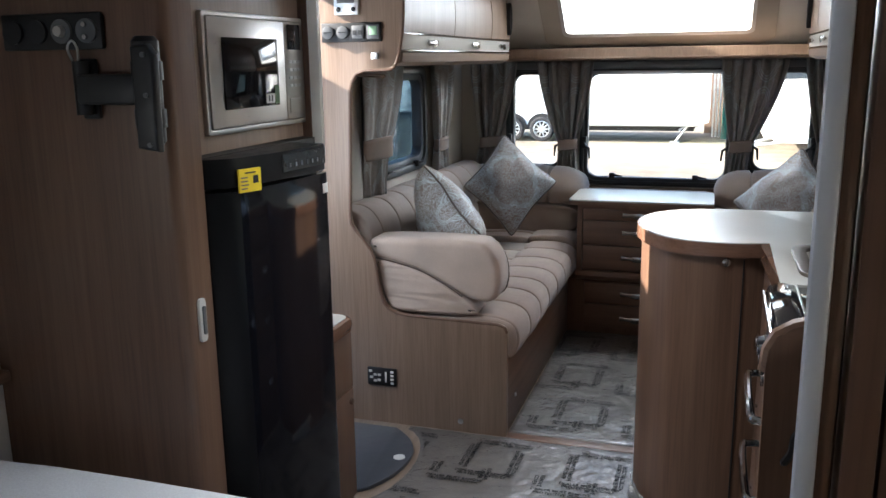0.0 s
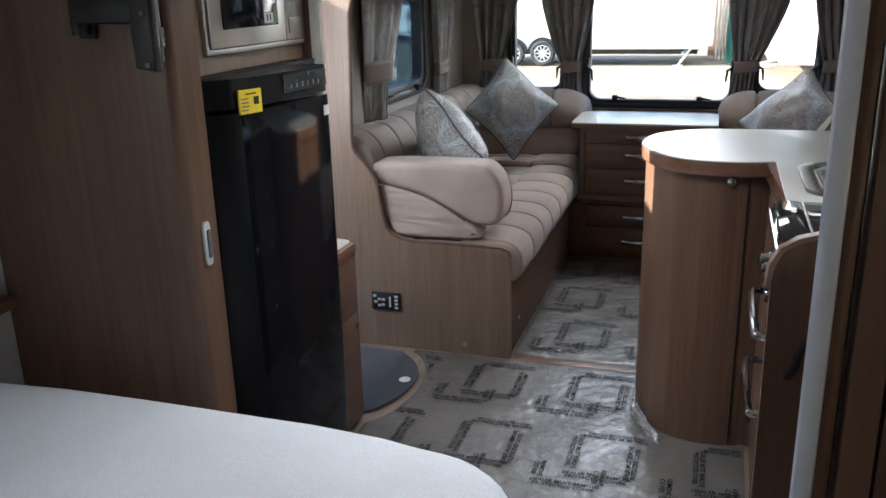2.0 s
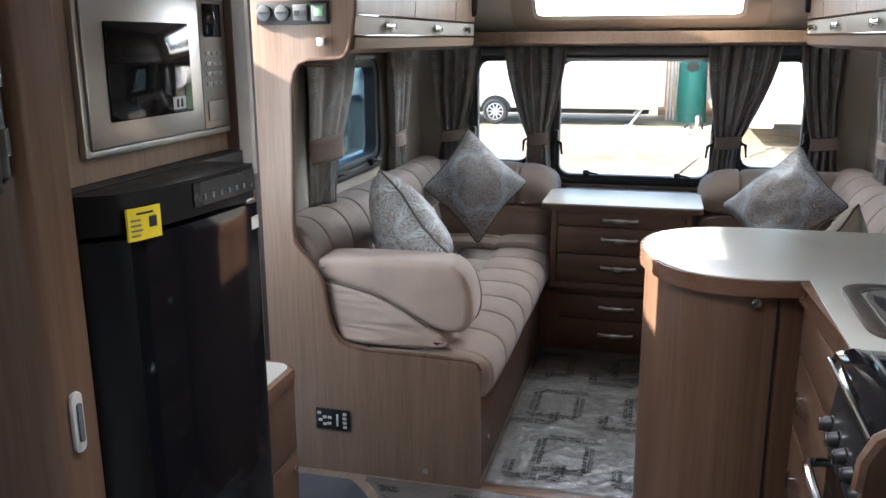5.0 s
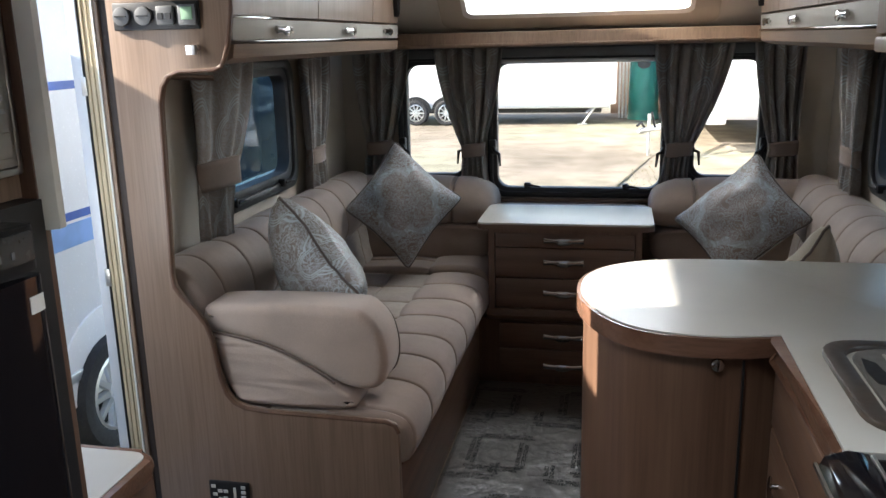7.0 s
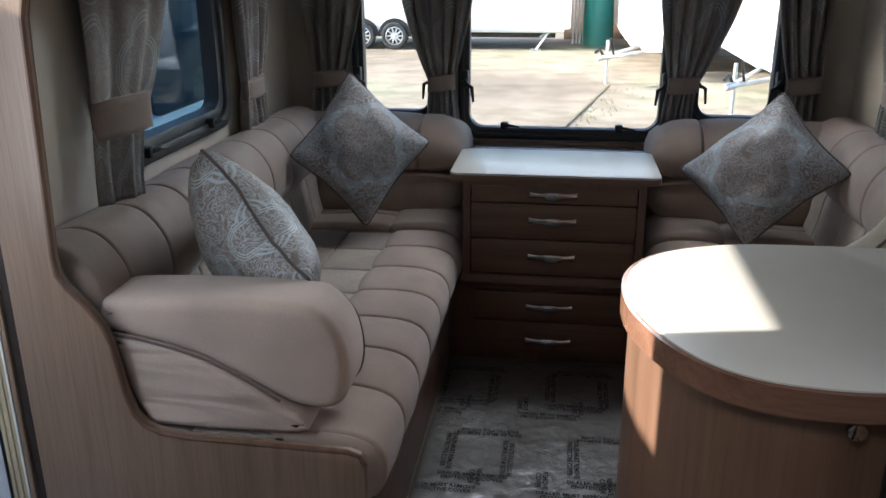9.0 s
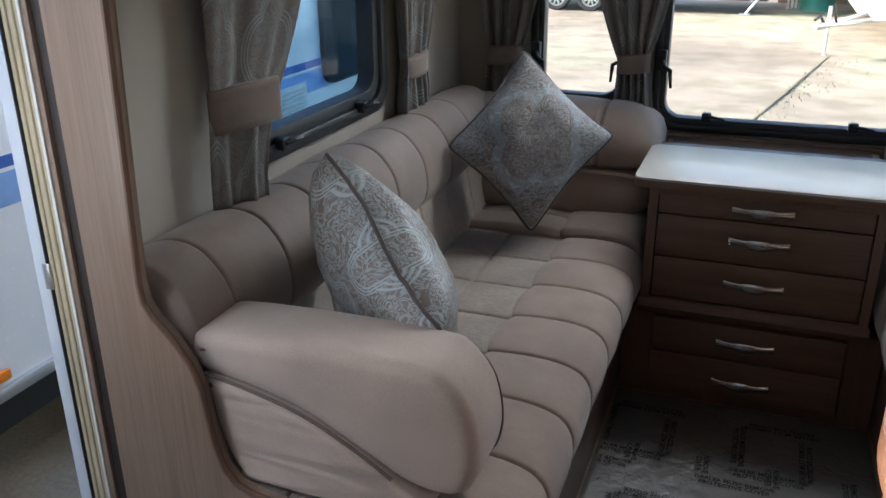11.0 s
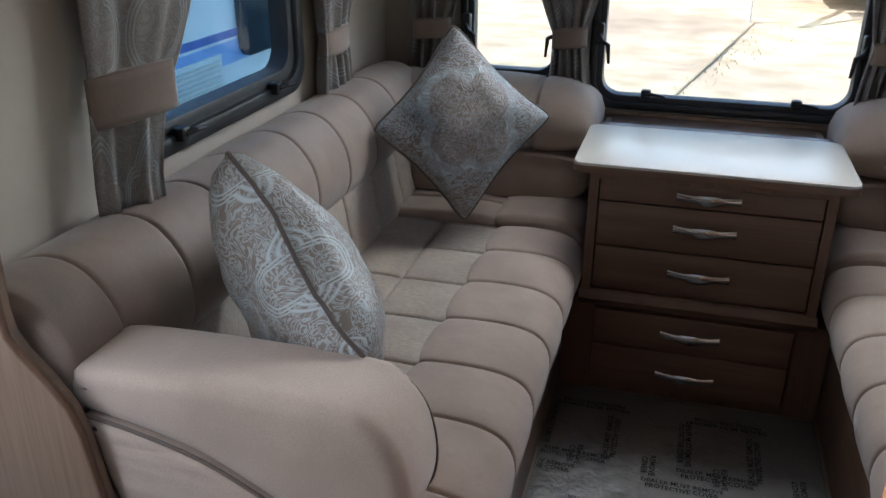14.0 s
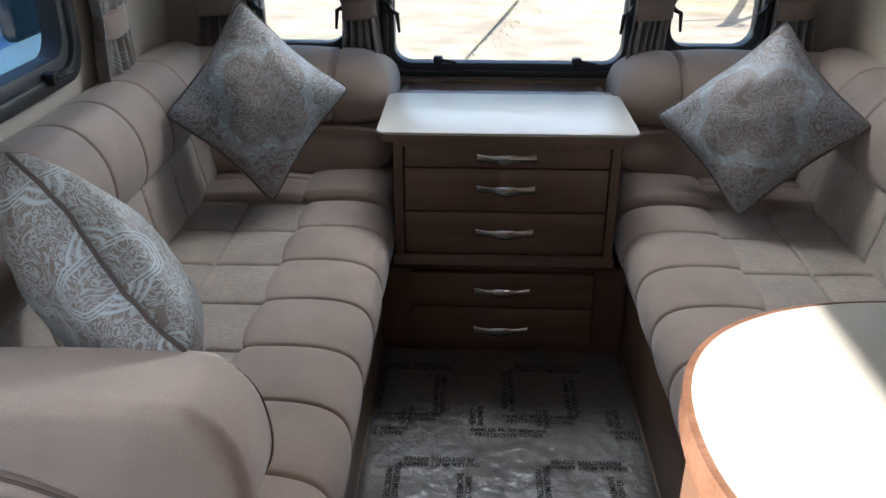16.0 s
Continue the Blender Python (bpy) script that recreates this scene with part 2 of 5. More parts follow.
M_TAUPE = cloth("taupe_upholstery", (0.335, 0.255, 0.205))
# smoother taupe, with shade of the back and corners mixed into its colour
M_TAUPE_SHADED = cloth("smooth_shaded_taupe", (0.265, 0.198, 0.158), rough=0.7)
M_SEAM = cloth("seam_thread", (0.15, 0.11, 0.088))
M_CHENILLE = cloth("chenille_insert", (0.375, 0.315, 0.26), streak=0.5)
M_ARM = cloth("arm_upholstery", (0.50, 0.40, 0.325))
M_ARM_LOW = cloth("creased_arm_upholstery", (0.50, 0.40, 0.325), folds=14.0)
M_DAMASK = damask("cushion_damask", (0.165, 0.122, 0.10), (0.33, 0.375, 0.39), 8.5, 1.0, 0.345, True, 0.42, 0.7)
M_SILVER = damask("silver_damask", (0.185, 0.148, 0.12), (0.44, 0.49, 0.50), 9.0, 2.0, 0.30, False, 0.62, 0.62)
M_PIPING = cloth("cushion_piping", (0.10, 0.078, 0.066))
M_BEIGECUSH = cloth("beige_cushion_back", (0.36, 0.315, 0.245))
M_CURTAIN = damask("curtain_damask", (0.34, 0.30, 0.27), (0.48, 0.51, 0.52), 7.0, 3.0, 0.34, False, 0.3, 0.3)


def let_light_through(m, share):
    """Thin cloth: part of the light that falls on one side leaves on the other."""
    nt = m.node_tree
    body, out = nt.nodes["Principled BSDF"], nt.nodes["Material Output"]
    tr, mx = nt.nodes.new("ShaderNodeBsdfTranslucent"), nt.nodes.new("ShaderNodeMixShader")
    nt.links.new(body.inputs["Base Color"].links[0].from_socket, tr.inputs[0])
    mx.inputs[0].default_value = share
    nt.links.new(body.outputs[0], mx.inputs[1]), nt.links.new(tr.outputs[0], mx.inputs[2])
    nt.links.new(mx.outputs[0], out.inputs[0])


let_light_through(M_CURTAIN, 0.4)
M_TIE = cloth("tieback_cloth", (0.22, 0.165, 0.135))
M_SHEET = cloth("bed_cover", (0.66, 0.66, 0.67), scale=300.0, vary=0.03)
M_FILM = film_material()
M_FLAP = plain("clear_film", (0.75, 0.75, 0.74), 0.12, vary=0.05, relief=0.3, Transmission_Weight=0.8)
M_PRINT = plain("film_print", (0.014, 0.014, 0.015), 0.7, vary=0.2, Specular_IOR_Level=0.2)
M_FLOOR = wood("floor_vinyl", (0.17, 0.12, 0.085), (0.22, 0.16, 0.115), (0.27, 0.2, 0.15), along="y")
M_MAT = cloth("charcoal_mat", (0.024, 0.026, 0.032), scale=160.0)
M_GLASS = glass("window_acrylic", (0.97, 0.98, 0.98))
M_TINT = glass("side_window_acrylic", (0.26, 0.42, 0.53))

# ---- building tools ----


def thing(name, at, label, category, group="", kind=""):
    ob = new(name)
    ob.empty_display_size = 0.1
    ob.location = at
    return tagged(ob, label, category, group, kind)


def part(name, bm, material, parent=None, label="", smooth=0.6):
    """One mesh object, in world coordinates, under a thing or a part (or at top level)."""
    bmesh.ops.recalc_face_normals(bm, faces=bm.faces[:])
    me = bpy.data.meshes.new(name)
    bm.to_mesh(me)
    bm.free()
    me.materials.append(material)
    if smooth:
        me.set_sharp_from_angle(angle=smooth)
        for p in me.polygons:
            p.use_smooth = True
    ob = new(name, me)
    if parent is not None:
        ob.parent = parent
        ob.matrix_parent_inverse = Matrix.Translation(-parent.location)
    if label:
        ob["label"] = label
    return ob


def setting(name, bm, material, label, category, smooth=0.6):
    ob = part(name, bm, material, None, "", smooth)
    return tagged(ob, label, category, kind="structure")


def box(x0, x1, y0, y1, z0, z1, bevel=0.0, seg=2, bm=None):
    bm = bm or bmesh.new()
    vs = bmesh.ops.create_cube(bm, size=1)["verts"]
    for v in vs:
        v.co = ((x0 + x1) / 2 + v.co.x * (x1 - x0), (y0 + y1) / 2 + v.co.y * (y1 - y0), (z0 + z1) / 2 + v.co.z * (z1 - z0))
    if bevel:
        es = list({e for v in vs for e in v.link_edges})
        bmesh.ops.bevel(bm, geom=es, offset=bevel, segments=seg, profile=0.5, affect="EDGES")
    return bm


def place(axis, a, b, c):
    """A point from its place along axis and the two others in x, y, z order."""
    return {"x": (a, b, c), "y": (b, a, c), "z": (b, c, a)}[axis]


def prism(pts, axis, a, b, bevel=0.0, seg=2, bm=None):
    """A plane outline pushed along an axis from a to b, its rims rounded."""
    bm = bm or bmesh.new()
    lo = [bm.verts.new(place(axis, a, *p)) for p in pts]
    hi = [bm.verts.new(place(axis, b, *p)) for p in pts]
    n = len(pts)
    f1, f2 = bm.faces.new(lo), bm.faces.new(hi)
    for i in range(n):
        bm.faces.new((lo[i], lo[(i + 1) % n], hi[(i + 1) % n], hi[i]))
    if bevel:
        bmesh.ops.bevel(bm, geom=list(f1.edges) + list(f2.edges), offset=bevel, segments=seg, profile=0.5, affect="EDGES")
    return bm


def rounded(x0, x1, y0, y1, r, n=6):
    """The outline of a rectangle with round corners."""
    out = []
    for cx, cy, a0 in ((x1 - r, y1 - r, 0), (x0 + r, y1 - r, 90), (x0 + r, y0 + r, 180), (x1 - r, y0 + r, 270)):
        for i in range(n + 1):
            a = radians(a0 + 90 * i / n)
            out.append((cx + r * math.cos(a), cy + r * math.sin(a)))
    return out


def ring(outer, inner, axis, a, b, bevel=0.0):
    """A frame between two outlines of the same count, from a to b along an axis."""
    bm = bmesh.new()
    n = len(outer)
    rows = [[bm.verts.new(place(axis, d, *p)) for p in o] for o, d in ((outer, a), (outer, b), (inner, b), (inner, a))]
    for k in range(4):
        for i in range(n):
            bm.faces.new((rows[k][i], rows[k][(i + 1) % n], rows[(k + 1) % 4][(i + 1) % n], rows[(k + 1) % 4][i]))
    if bevel:
        es = [e for e in bm.edges if any(e.verts[0] in r and e.verts[1] in r for r in rows[1:3])]
        bmesh.ops.bevel(bm, geom=es, offset=bevel, segments=2, profile=0.5, affect="EDGES")
    return bm


def tube(path, r, n=8, bm=None):
    """A round bar along a path."""
    bm = bm or bmesh.new()
    path = [Vector(p) for p in path]
    rings, side = [], None
    for i, p in enumerate(path):
        d = (path[min(i + 1, len(path) - 1)] - path[max(i - 1, 0)]).normalized()
        if side is None:
            side = d.orthogonal().normalized()
        side = (side - d * side.dot(d)).normalized()
        up = d.cross(side)
        k = r[i] if isinstance(r, (list, tuple)) else r
        rings.append([bm.verts.new(p + k * (math.cos(2 * math.pi * j / n) * side + math.sin(2 * math.pi * j / n) * up)) for j in range(n)])
    for a, b in zip(rings, rings[1:]):
        for j in range(n):
            bm.faces.new((a[j], a[(j + 1) % n], b[(j + 1) % n], b[j]))
    bm.faces.new(rings[0]), bm.faces.new(rings[-1])
    return bm


def disc(centre, axis, r, depth, n=24, bevel=0.0, bm=None):
    c = Vector(centre)
    i = "xyz".index(axis)
    uv = [(c[j]) for j in range(3) if j != i]
    pts = [(uv[0] + r * math.cos(2 * math.pi * k / n), uv[1] + r * math.sin(2 * math.pi * k / n)) for k in range(n)]
    return prism(pts, axis, c[i], c[i] + depth, bevel, bm=bm)


def lay_uv(bm, nu, nv, su=1.0, sv=1.0):
    """UVs for an open sheet, in its own u and v times su and sv."""
    lay = bm.loops.layers.uv.new("UVMap")
    for i, f in enumerate(bm.faces):
        a, b = divmod(i, nv)
        for lp, (da, db) in zip(f.loops, ((0, 0), (1, 0), (1, 1), (0, 1))):
            lp[lay].uv = ((a + da) / nu * su, (b + db) / nv * sv)
    return bm


def sheet(fn, nu, nv, bm=None, wrap=False):
    """A grid of points fn(u, v), u and v from 0 to 1."""
    bm = bm or bmesh.new()
    vs = [[bm.verts.new(fn(i / nu, j / nv)) for j in range(nv + (0 if wrap else 1))] for i in range(nu + 1)]
    for i in range(nu):
        for j in range(nv):
            k = (j + 1) % nv if wrap else j + 1
            bm.faces.new((vs[i][j], vs[i + 1][j], vs[i + 1][k], vs[i][k]))
    if wrap:
        bm.faces.new(vs[0]), bm.faces.new(vs[-1])
    return bm


def panels(x0, x1, z0, z1, holes, axis, a, b):
    """A wall with square openings, as slabs round the holes (u0, u1, v0, v1)."""
    us = sorted({x0, x1, *[h[0] for h in holes], *[h[1] for h in holes]})
    vs = sorted({z0, z1, *[h[2] for h in holes], *[h[3] for h in holes]})
    bm = bmesh.new()
    for u0, u1 in zip(us, us[1:]):
        run = None
        for v0, v1 in zip(vs, vs[1:]):
            open_here = any(h[0] <= (u0 + u1) / 2 <= h[1] and h[2] <= (v0 + v1) / 2 <= h[3] for h in holes)
            if open_here:
                if run:
                    prism([(u0, run[0]), (u1, run[0]), (u1, run[1]), (u0, run[1])], axis, a, b, bm=bm)
                run = None
            else:
                run = (run[0] if run else v0, v1)
        if run:
            prism([(u0, run[0]), (u1, run[0]), (u1, run[1]), (u0, run[1])], axis, a, b, bm=bm)
    return bm


def spline(pts, n=6):
    """A smooth line through points."""
    P = [Vector(p) for p in pts]
    out = []
    for i in range(len(P) - 1):
        p0, p1, p2, p3 = P[max(i - 1, 0)], P[i], P[i + 1], P[min(i + 2, len(P) - 1)]
        for k in range(n):
            t = k / n
            out.append(0.5 * ((2 * p1) + (p2 - p0) * t + (2 * p0 - 5 * p1 + 4 * p2 - p3) * t * t + (3 * p1 - p0 - 3 * p2 + p3) * t ** 3))
    out.append(P[-1])
    return out


# ---- the shell of the caravan ----
WL, WR, WB = -0.94, 1.34, -1.0       # side walls of the lounge; the bedroom's side wall
Y0, YF, CEIL = -1.35, 4.97, 1.95
setting("floor", box(WB - 0.1, WR + 0.1, Y0 - 0.1, YF + 0.05, -0.06, 0.0), M_FLOOR, "brown wood-effect vinyl caravan floor", "floor")
LOUNGE_WIN = (3.42, 4.26, 0.89, 1.42)
setting("wall_west", panels(2.972, YF + 0.06, -0.06, CEIL, [(LOUNGE_WIN[0] + 0.03, LOUNGE_WIN[1] - 0.03, LOUNGE_WIN[2] + 0.03, LOUNGE_WIN[3] - 0.03)], "x", WL - 0.05, WL), M_WALL, "beige lined caravan side wall with a window", "wall")
# the hole is an assumed window, cut for the added bedroom lamp
setting("wall_west_bedroom", panels(Y0, 2.33, -0.06, CEIL, [(0.0, 0.4, 1.05, 1.35)], "x", WB - 0.04, WB), M_WHITE, "off-white caravan side wall by the bed", "wall")
setting("wall_west_over_door", box(WB, WL - 0.006, 2.33, 2.971, 1.766, CEIL), M_WALL, "beige wall strip above the entrance door", "wall")
# second hole: assumed kitchen window, out of view
setting("wall_east", panels(Y0, YF + 0.06, -0.06, CEIL, [(LOUNGE_WIN[0] + 0.03, LOUNGE_WIN[1] - 0.03, LOUNGE_WIN[2] + 0.03, LOUNGE_WIN[3] - 0.03), (1.55, 2.30, 1.0, 1.4)], "x", WR, WR + 0.05), M_WALL, "beige lined caravan side wall with a window", "wall")
FRONT_WINS = [(-0.214, 0.650, 0.716, 1.40), (-0.66, -0.29, 0.78, 1.40), (0.71, 1.08, 0.78, 1.40)]
setting("wall_front", panels(WL, WR, -0.06, 1.50, [(a + 0.03, b - 0.03, c + 0.03, d - 0.03) for a, b, c, d in FRONT_WINS], "y", YF, YF + 0.05), M_WALL, "beige front wall with three windows", "wall")
setting("wall_back", box(WB - 0.04, WR + 0.05, Y0 - 0.05, Y0, -0.06, CEIL), M_WALL, "plain beige rear wall", "wall")


def slope_point(x, k):
    """A point of the sloped front roof, k from 0 at the shelf to 1 at the ceiling."""
    return (x, 4.90 - 0.50 * k, 1.50 + 0.45 * k)


SKY = (-0.29, 0.71, 0.17, 0.80)      # the roof window in the slope: x and k
bm = bmesh.new()
for xa, xb, ka, kb in ((WL, SKY[0], 0, 1), (SKY[1], WR, 0, 1), (SKY[0], SKY[1], 0, SKY[2]), (SKY[0], SKY[1], SKY[3], 1)):
    lo = [bm.verts.new(slope_point(x, k)) for x, k in ((xa, ka), (xb, ka), (xb, kb), (xa, kb))]
    hi = [bm.verts.new(v.co + Vector((0, 0.06, 0.067))) for v in lo]
    bm.faces.new(lo), bm.faces.new(hi)
    for i in range(4):
        bm.faces.new((lo[i], lo[(i + 1) % 4], hi[(i + 1) % 4], hi[i]))
setting("ceiling_front", bm, M_CEIL, "cream sloped front ceiling round the roof window", "ceiling")
# both holes are assumed rooflights, cut for the added ceiling lamps
setting("ceiling", panels(WB - 0.04, WR + 0.05, Y0 - 0.05, 4.41, [(-0.01, 0.41, 1.54, 1.96), (-0.41, 0.01, -0.31, 0.11)], "z", CEIL, CEIL + 0.05), M_CEIL, "cream ceiling board", "ceiling")

# ---- windows ----


def caravan_window(name, u0, u1, z0, z1, axis, at, out, pane_mat, label, catches, rim=1.0):
    """A top-hung acrylic window: black rubber frame, grey inner rim, bowed pane, catches."""
    win = thing(name, place(axis, at, (u0 + u1) / 2, z0), label, "window", kind="structure")
    o, i1 = rounded(u0, u1, z0, z1, 0.085), rounded(u0 + 0.026 * rim, u1 - 0.026 * rim, z0 + 0.026 * rim, z1 - 0.026 * rim, 0.07)
    i2 = rounded(u0 + 0.046 * rim, u1 - 0.046 * rim, z0 + 0.046 * rim, z1 - 0.046 * rim, 0.06)
    part("window_frame", ring(o, i1, axis, at + out * 0.05, at - out * 0.022, 0.006), M_RUBBER, win)
    part("inner_rim", ring(rounded(u0 + 0.02, u1 - 0.02, z0 + 0.02, z1 - 0.02, 0.075), i2, axis, at + out * 0.045, at - out * 0.008, 0.004), M_RIM, win, "dark grey inner rim")
    pane = part("pane", prism(rounded(u0 + 0.03, u1 - 0.03, z0 + 0.03, z1 - 0.03, 0.065), axis, at + out * 0.052, at + out * 0.058), pane_mat, win, "clear acrylic pane", smooth=0)
    pane.visible_shadow = False
    for kind, u, z in catches:
        bm = bmesh.new()
        d = -out

        def bit(du, dz, dd):
            return place(axis, at + d * dd, u + du, z + dz)
        if kind == "low":
            prism(rounded(u - 0.016, u + 0.016, z - 0.012, z + 0.02, 0.007, 3), axis, at + d * 0.012, at + d * 0.04, 0.004, bm=bm)
            tube([bit(0, 0.006, 0.038), bit(0.02, 0.010, 0.05), bit(0.062, 0.004, 0.05)], [0.007, 0.006, 0.0035], 8, bm)
        else:
            s = 1 if kind == "right" else -1
            prism(rounded(u - 0.016, u + 0.016, z - 0.03, z + 0.04, 0.009, 3), axis, at + d * 0.012, at + d * 0.05, 0.005, bm=bm)
            tube([bit(0, 0.005, 0.048), bit(s * 0.014, -0.016, 0.064), bit(s * 0.034, -0.024, 0.068), bit(s * 0.040, -0.085, 0.062)], [0.010, 0.009, 0.008, 0.0045], 8, bm)
        part("catch", bm, M_BLACK, win, "black window catch")
    return win


W = FRONT_WINS
caravan_window("window_1", *W[0], "y", YF, 1, M_GLASS, "wide front window with black rubber frame", [("low", -0.019, 0.770), ("low", 0.449, 0.768), ("left", 0.622, 0.96), ("right", -0.186, 0.96)])
caravan_window("window_2", *W[1], "y", YF, 1, M_GLASS, "narrow front window with black rubber frame", [("left", -0.315, 0.97), ("right", -0.635, 0.97)])
caravan_window("window_3", *W[2], "y", YF, 1, M_GLASS, "narrow front window with black rubber frame", [("left", 1.055, 0.97), ("right", 0.735, 0.97)])
caravan_window("window_4", *LOUNGE_WIN, "x", WL, -1, M_TINT, "tinted side window above the sofa", [("low", 4.06, 0.925), ("low", 3.62, 0.925)], 1.5)
caravan_window("window_5", *LOUNGE_WIN, "x", WR, 1, M_TINT, "tinted side window above the sofa", [("low", 4.06, 0.925), ("low", 3.62, 0.925)], 1.5)

# roof window in the sloped front: white rounded frame, pane, blind handle
roofwin = thing("window_6", slope_point(0.21, 0.15), "front roof window with cream moulded surround", "roof window", kind="structure")
n_in = Vector((0, -0.45, -0.50)).normalized()


def on_slope(u, k, lift):
    return Vector(slope_point(u, k)) + n_in * lift


def slope_ring(o, i, lo, hi):
    bm = bmesh.new()
    n = len(o)
    rows = [[bm.verts.new(on_slope(*p, d)) for p in q] for q, d in ((o, lo), (o, hi), (i, hi), (i, lo))]
    for k in range(4):
        for j in range(n):
            bm.faces.new((rows[k][j], rows[k][(j + 1) % n], rows[(k + 1) % 4][(j + 1) % n], rows[(k + 1) % 4][j]))
    return bm


part("surround", slope_ring(rounded(-0.40, 0.82, 0.06, 0.92, 0.07), rounded(SKY[0] - 0.005, SKY[1] + 0.005, SKY[2] - 0.005, SKY[3] + 0.01, 0.05), 0.0, 0.014), M_WALL, roofwin)
part("window_frame", slope_ring(rounded(SKY[0] - 0.005, SKY[1] + 0.005, SKY[2] - 0.005, SKY[3] + 0.01, 0.05), rounded(SKY[0] + 0.016, SKY[1] - 0.016, SKY[2] + 0.035, SKY[3] - 0.02, 0.04), -0.05, 0.02), M_WHITE, roofwin, "white inner frame")
bm = bmesh.new()
bm.faces.new([bm.verts.new(on_slope(*p, -0.06)) for p in rounded(SKY[0], SKY[1], SKY[2], SKY[3], 0.04)])
bmesh.ops.solidify(bm, geom=bm.faces[:], thickness=0.005)
pane = part("pane", bm, M_GLASS, roofwin, "clear roof pane", smooth=0)
pane.visible_shadow = False
part("blind_handle", box(0.14, 0.29, 4.795, 4.81, 1.578, 1.60, 0.005), M_PALE, roofwin, "pale blind handle")

# front shelf over the windows, with the blind box beneath
shelf = thing("front_shelf", (0.2, 4.8, 1.43), "cream board shelf over the front windows", "shelf")
part("board", prism([(4.74, 1.435), (4.75, 1.50), (4.90, 1.505), (4.965, 1.495), (4.965, 1.435)], "x", -0.64, 1.04, 0.004), M_OAK, shelf)
part("lip", box(-0.64, 1.04, 4.732, 4.742, 1.437, 1.452, 0.003), M_OAK, shelf, "rounded lower lip")
blind = thing("blind_cassette", (0.2, 4.94, 1.40), "grey metal roller blind cassette above the windows", "blind")
part("cassette", box(-0.70, 1.12, 4.925, 4.966, 1.385, 1.43, 0.008), M_GREYPLASTIC, blind)
part("rail", box(-0.20, 0.62, 4.93, 4.95, 1.355, 1.375, 0.004), M_ALU, blind, "aluminium pull rail")
sill = thing("window_sill_trim", (0.2, 4.95, 0.72), "brown wood strip along the wall under the front window", "trim", kind="structure")
part("strip", box(-0.16, 0.57, 4.950, 4.967, 0.692, 0.708, 0.003), M_OAK_Y, sill)

# ---- curtains ----


def curtain(axis, at, inward, top, tie, foot, z_top, z_tie, z_foot, folds, label, deep=1.0, tilt=0.0, cuff=0.032):
    """A lined drape in deep folds, gathered by a cloth tieback. top, tie, foot: spans along the wall."""
    cur = thing("curtain", place(axis, at, (tie[0] + tie[1]) / 2, z_foot), label, "curtain", "lounge curtains")
    rnd = random.Random(round(1000 * top[0]) + folds)
    ph = [rnd.uniform(-0.5, 0.5) for _ in range(4)]

    def fn(u, v):
        z = z_top + (z_foot - z_top) * v
        k = (z_top - z_tie) / (z_top - z_foot)
        if v < k:
            s = (v / k) ** 1.6
            a, b = top[0] + (tie[0] - top[0]) * s, top[1] + (tie[1] - top[1]) * s
            amp = 0.024 - 0.010 * s
        else:
            s = min(1, ((v - k) / (1 - k)) * 1.3) ** 0.6
            a, b = tie[0] + (foot[0] - tie[0]) * s, tie[1] + (foot[1] - tie[1]) * s
            amp = 0.014 + 0.008 * s
        w = math.sin(2 * math.pi * folds * u + ph[0] + 0.5 * math.sin(3 * v + ph[1])) + 0.35 * math.sin(2 * math.pi * folds * 2.3 * u + ph[2] + 2 * v)
        x = a + (b - a) * (u + 0.012 * math.sin(9 * u + 5 * v + ph[3]))
        return place(axis, at + inward * (0.04 + tilt * u + amp * deep * w), x, z)
    ob = part("drape", lay_uv(sheet(fn, 72, 34), 72, 34, 0.55, 0.62), M_CURTAIN, cur, smooth=3)
    so = ob.modifiers.new("thickness", "SOLIDIFY")
    so.thickness, so.offset = 0.004, 0.0
    a, b = tie[0] - 0.006, tie[1] + 0.006

    def band(u, v):
        ang = 2 * math.pi * v
        c = (a + b) / 2
        return place(axis, at + inward * (0.043 + tilt * (0.5 + 0.5 * math.cos(ang)) + 0.032 * (deep ** 0.5) * math.sin(ang)), c + (b - a) / 2 * math.cos(ang) * (1 + 0.02 * u), z_tie + cuff - 2 * cuff * u + 0.006 * math.cos(ang))
    bo = part("tieback", sheet(band, 6, 28, wrap=True), M_TIE, cur, "brown cloth tieback", smooth=3)
    return cur


FC = "grey-beige damask curtain gathered with a tieback"
curtain("y", 4.93, -1, (-0.86, -0.58), (-0.80, -0.68), (-0.83, -0.66), 1.43, 0.965, 0.74, 4, FC)
curtain("y", 4.93, -1, (-0.455, -0.135), (-0.325, -0.225), (-0.335, -0.20), 1.43, 0.955, 0.72, 5, FC)
curtain("y", 4.93, -1, (0.56, 0.90), (0.625, 0.735), (0.60, 0.72), 1.43, 0.96, 0.72, 5, FC)
curtain("y", 4.93, -1, (0.985, 1.20), (1.07, 1.19), (1.05, 1.2), 1.43, 0.965, 0.74, 4, FC)
curtain("x", WL + 0.01, 1, (3.33, 3.66), (3.32, 3.475), (3.30, 3.42), 1.43, 1.07, 0.865, 2, "wide grey-beige damask curtain on the side window", 0.35, 0.065, 0.045)
curtain("x", WL + 0.01, 1, (4.26, 4.60), (4.31, 4.47), (4.29, 4.50), 1.43, 1.0, 0.84, 4, FC)
curtain("x", WR - 0.01, -1, (3.33, 3.66), (3.32, 3.475), (3.30, 3.42), 1.43, 1.07, 0.865, 2, "wide grey-beige damask curtain on the side window", 0.35, 0.065, 0.045)
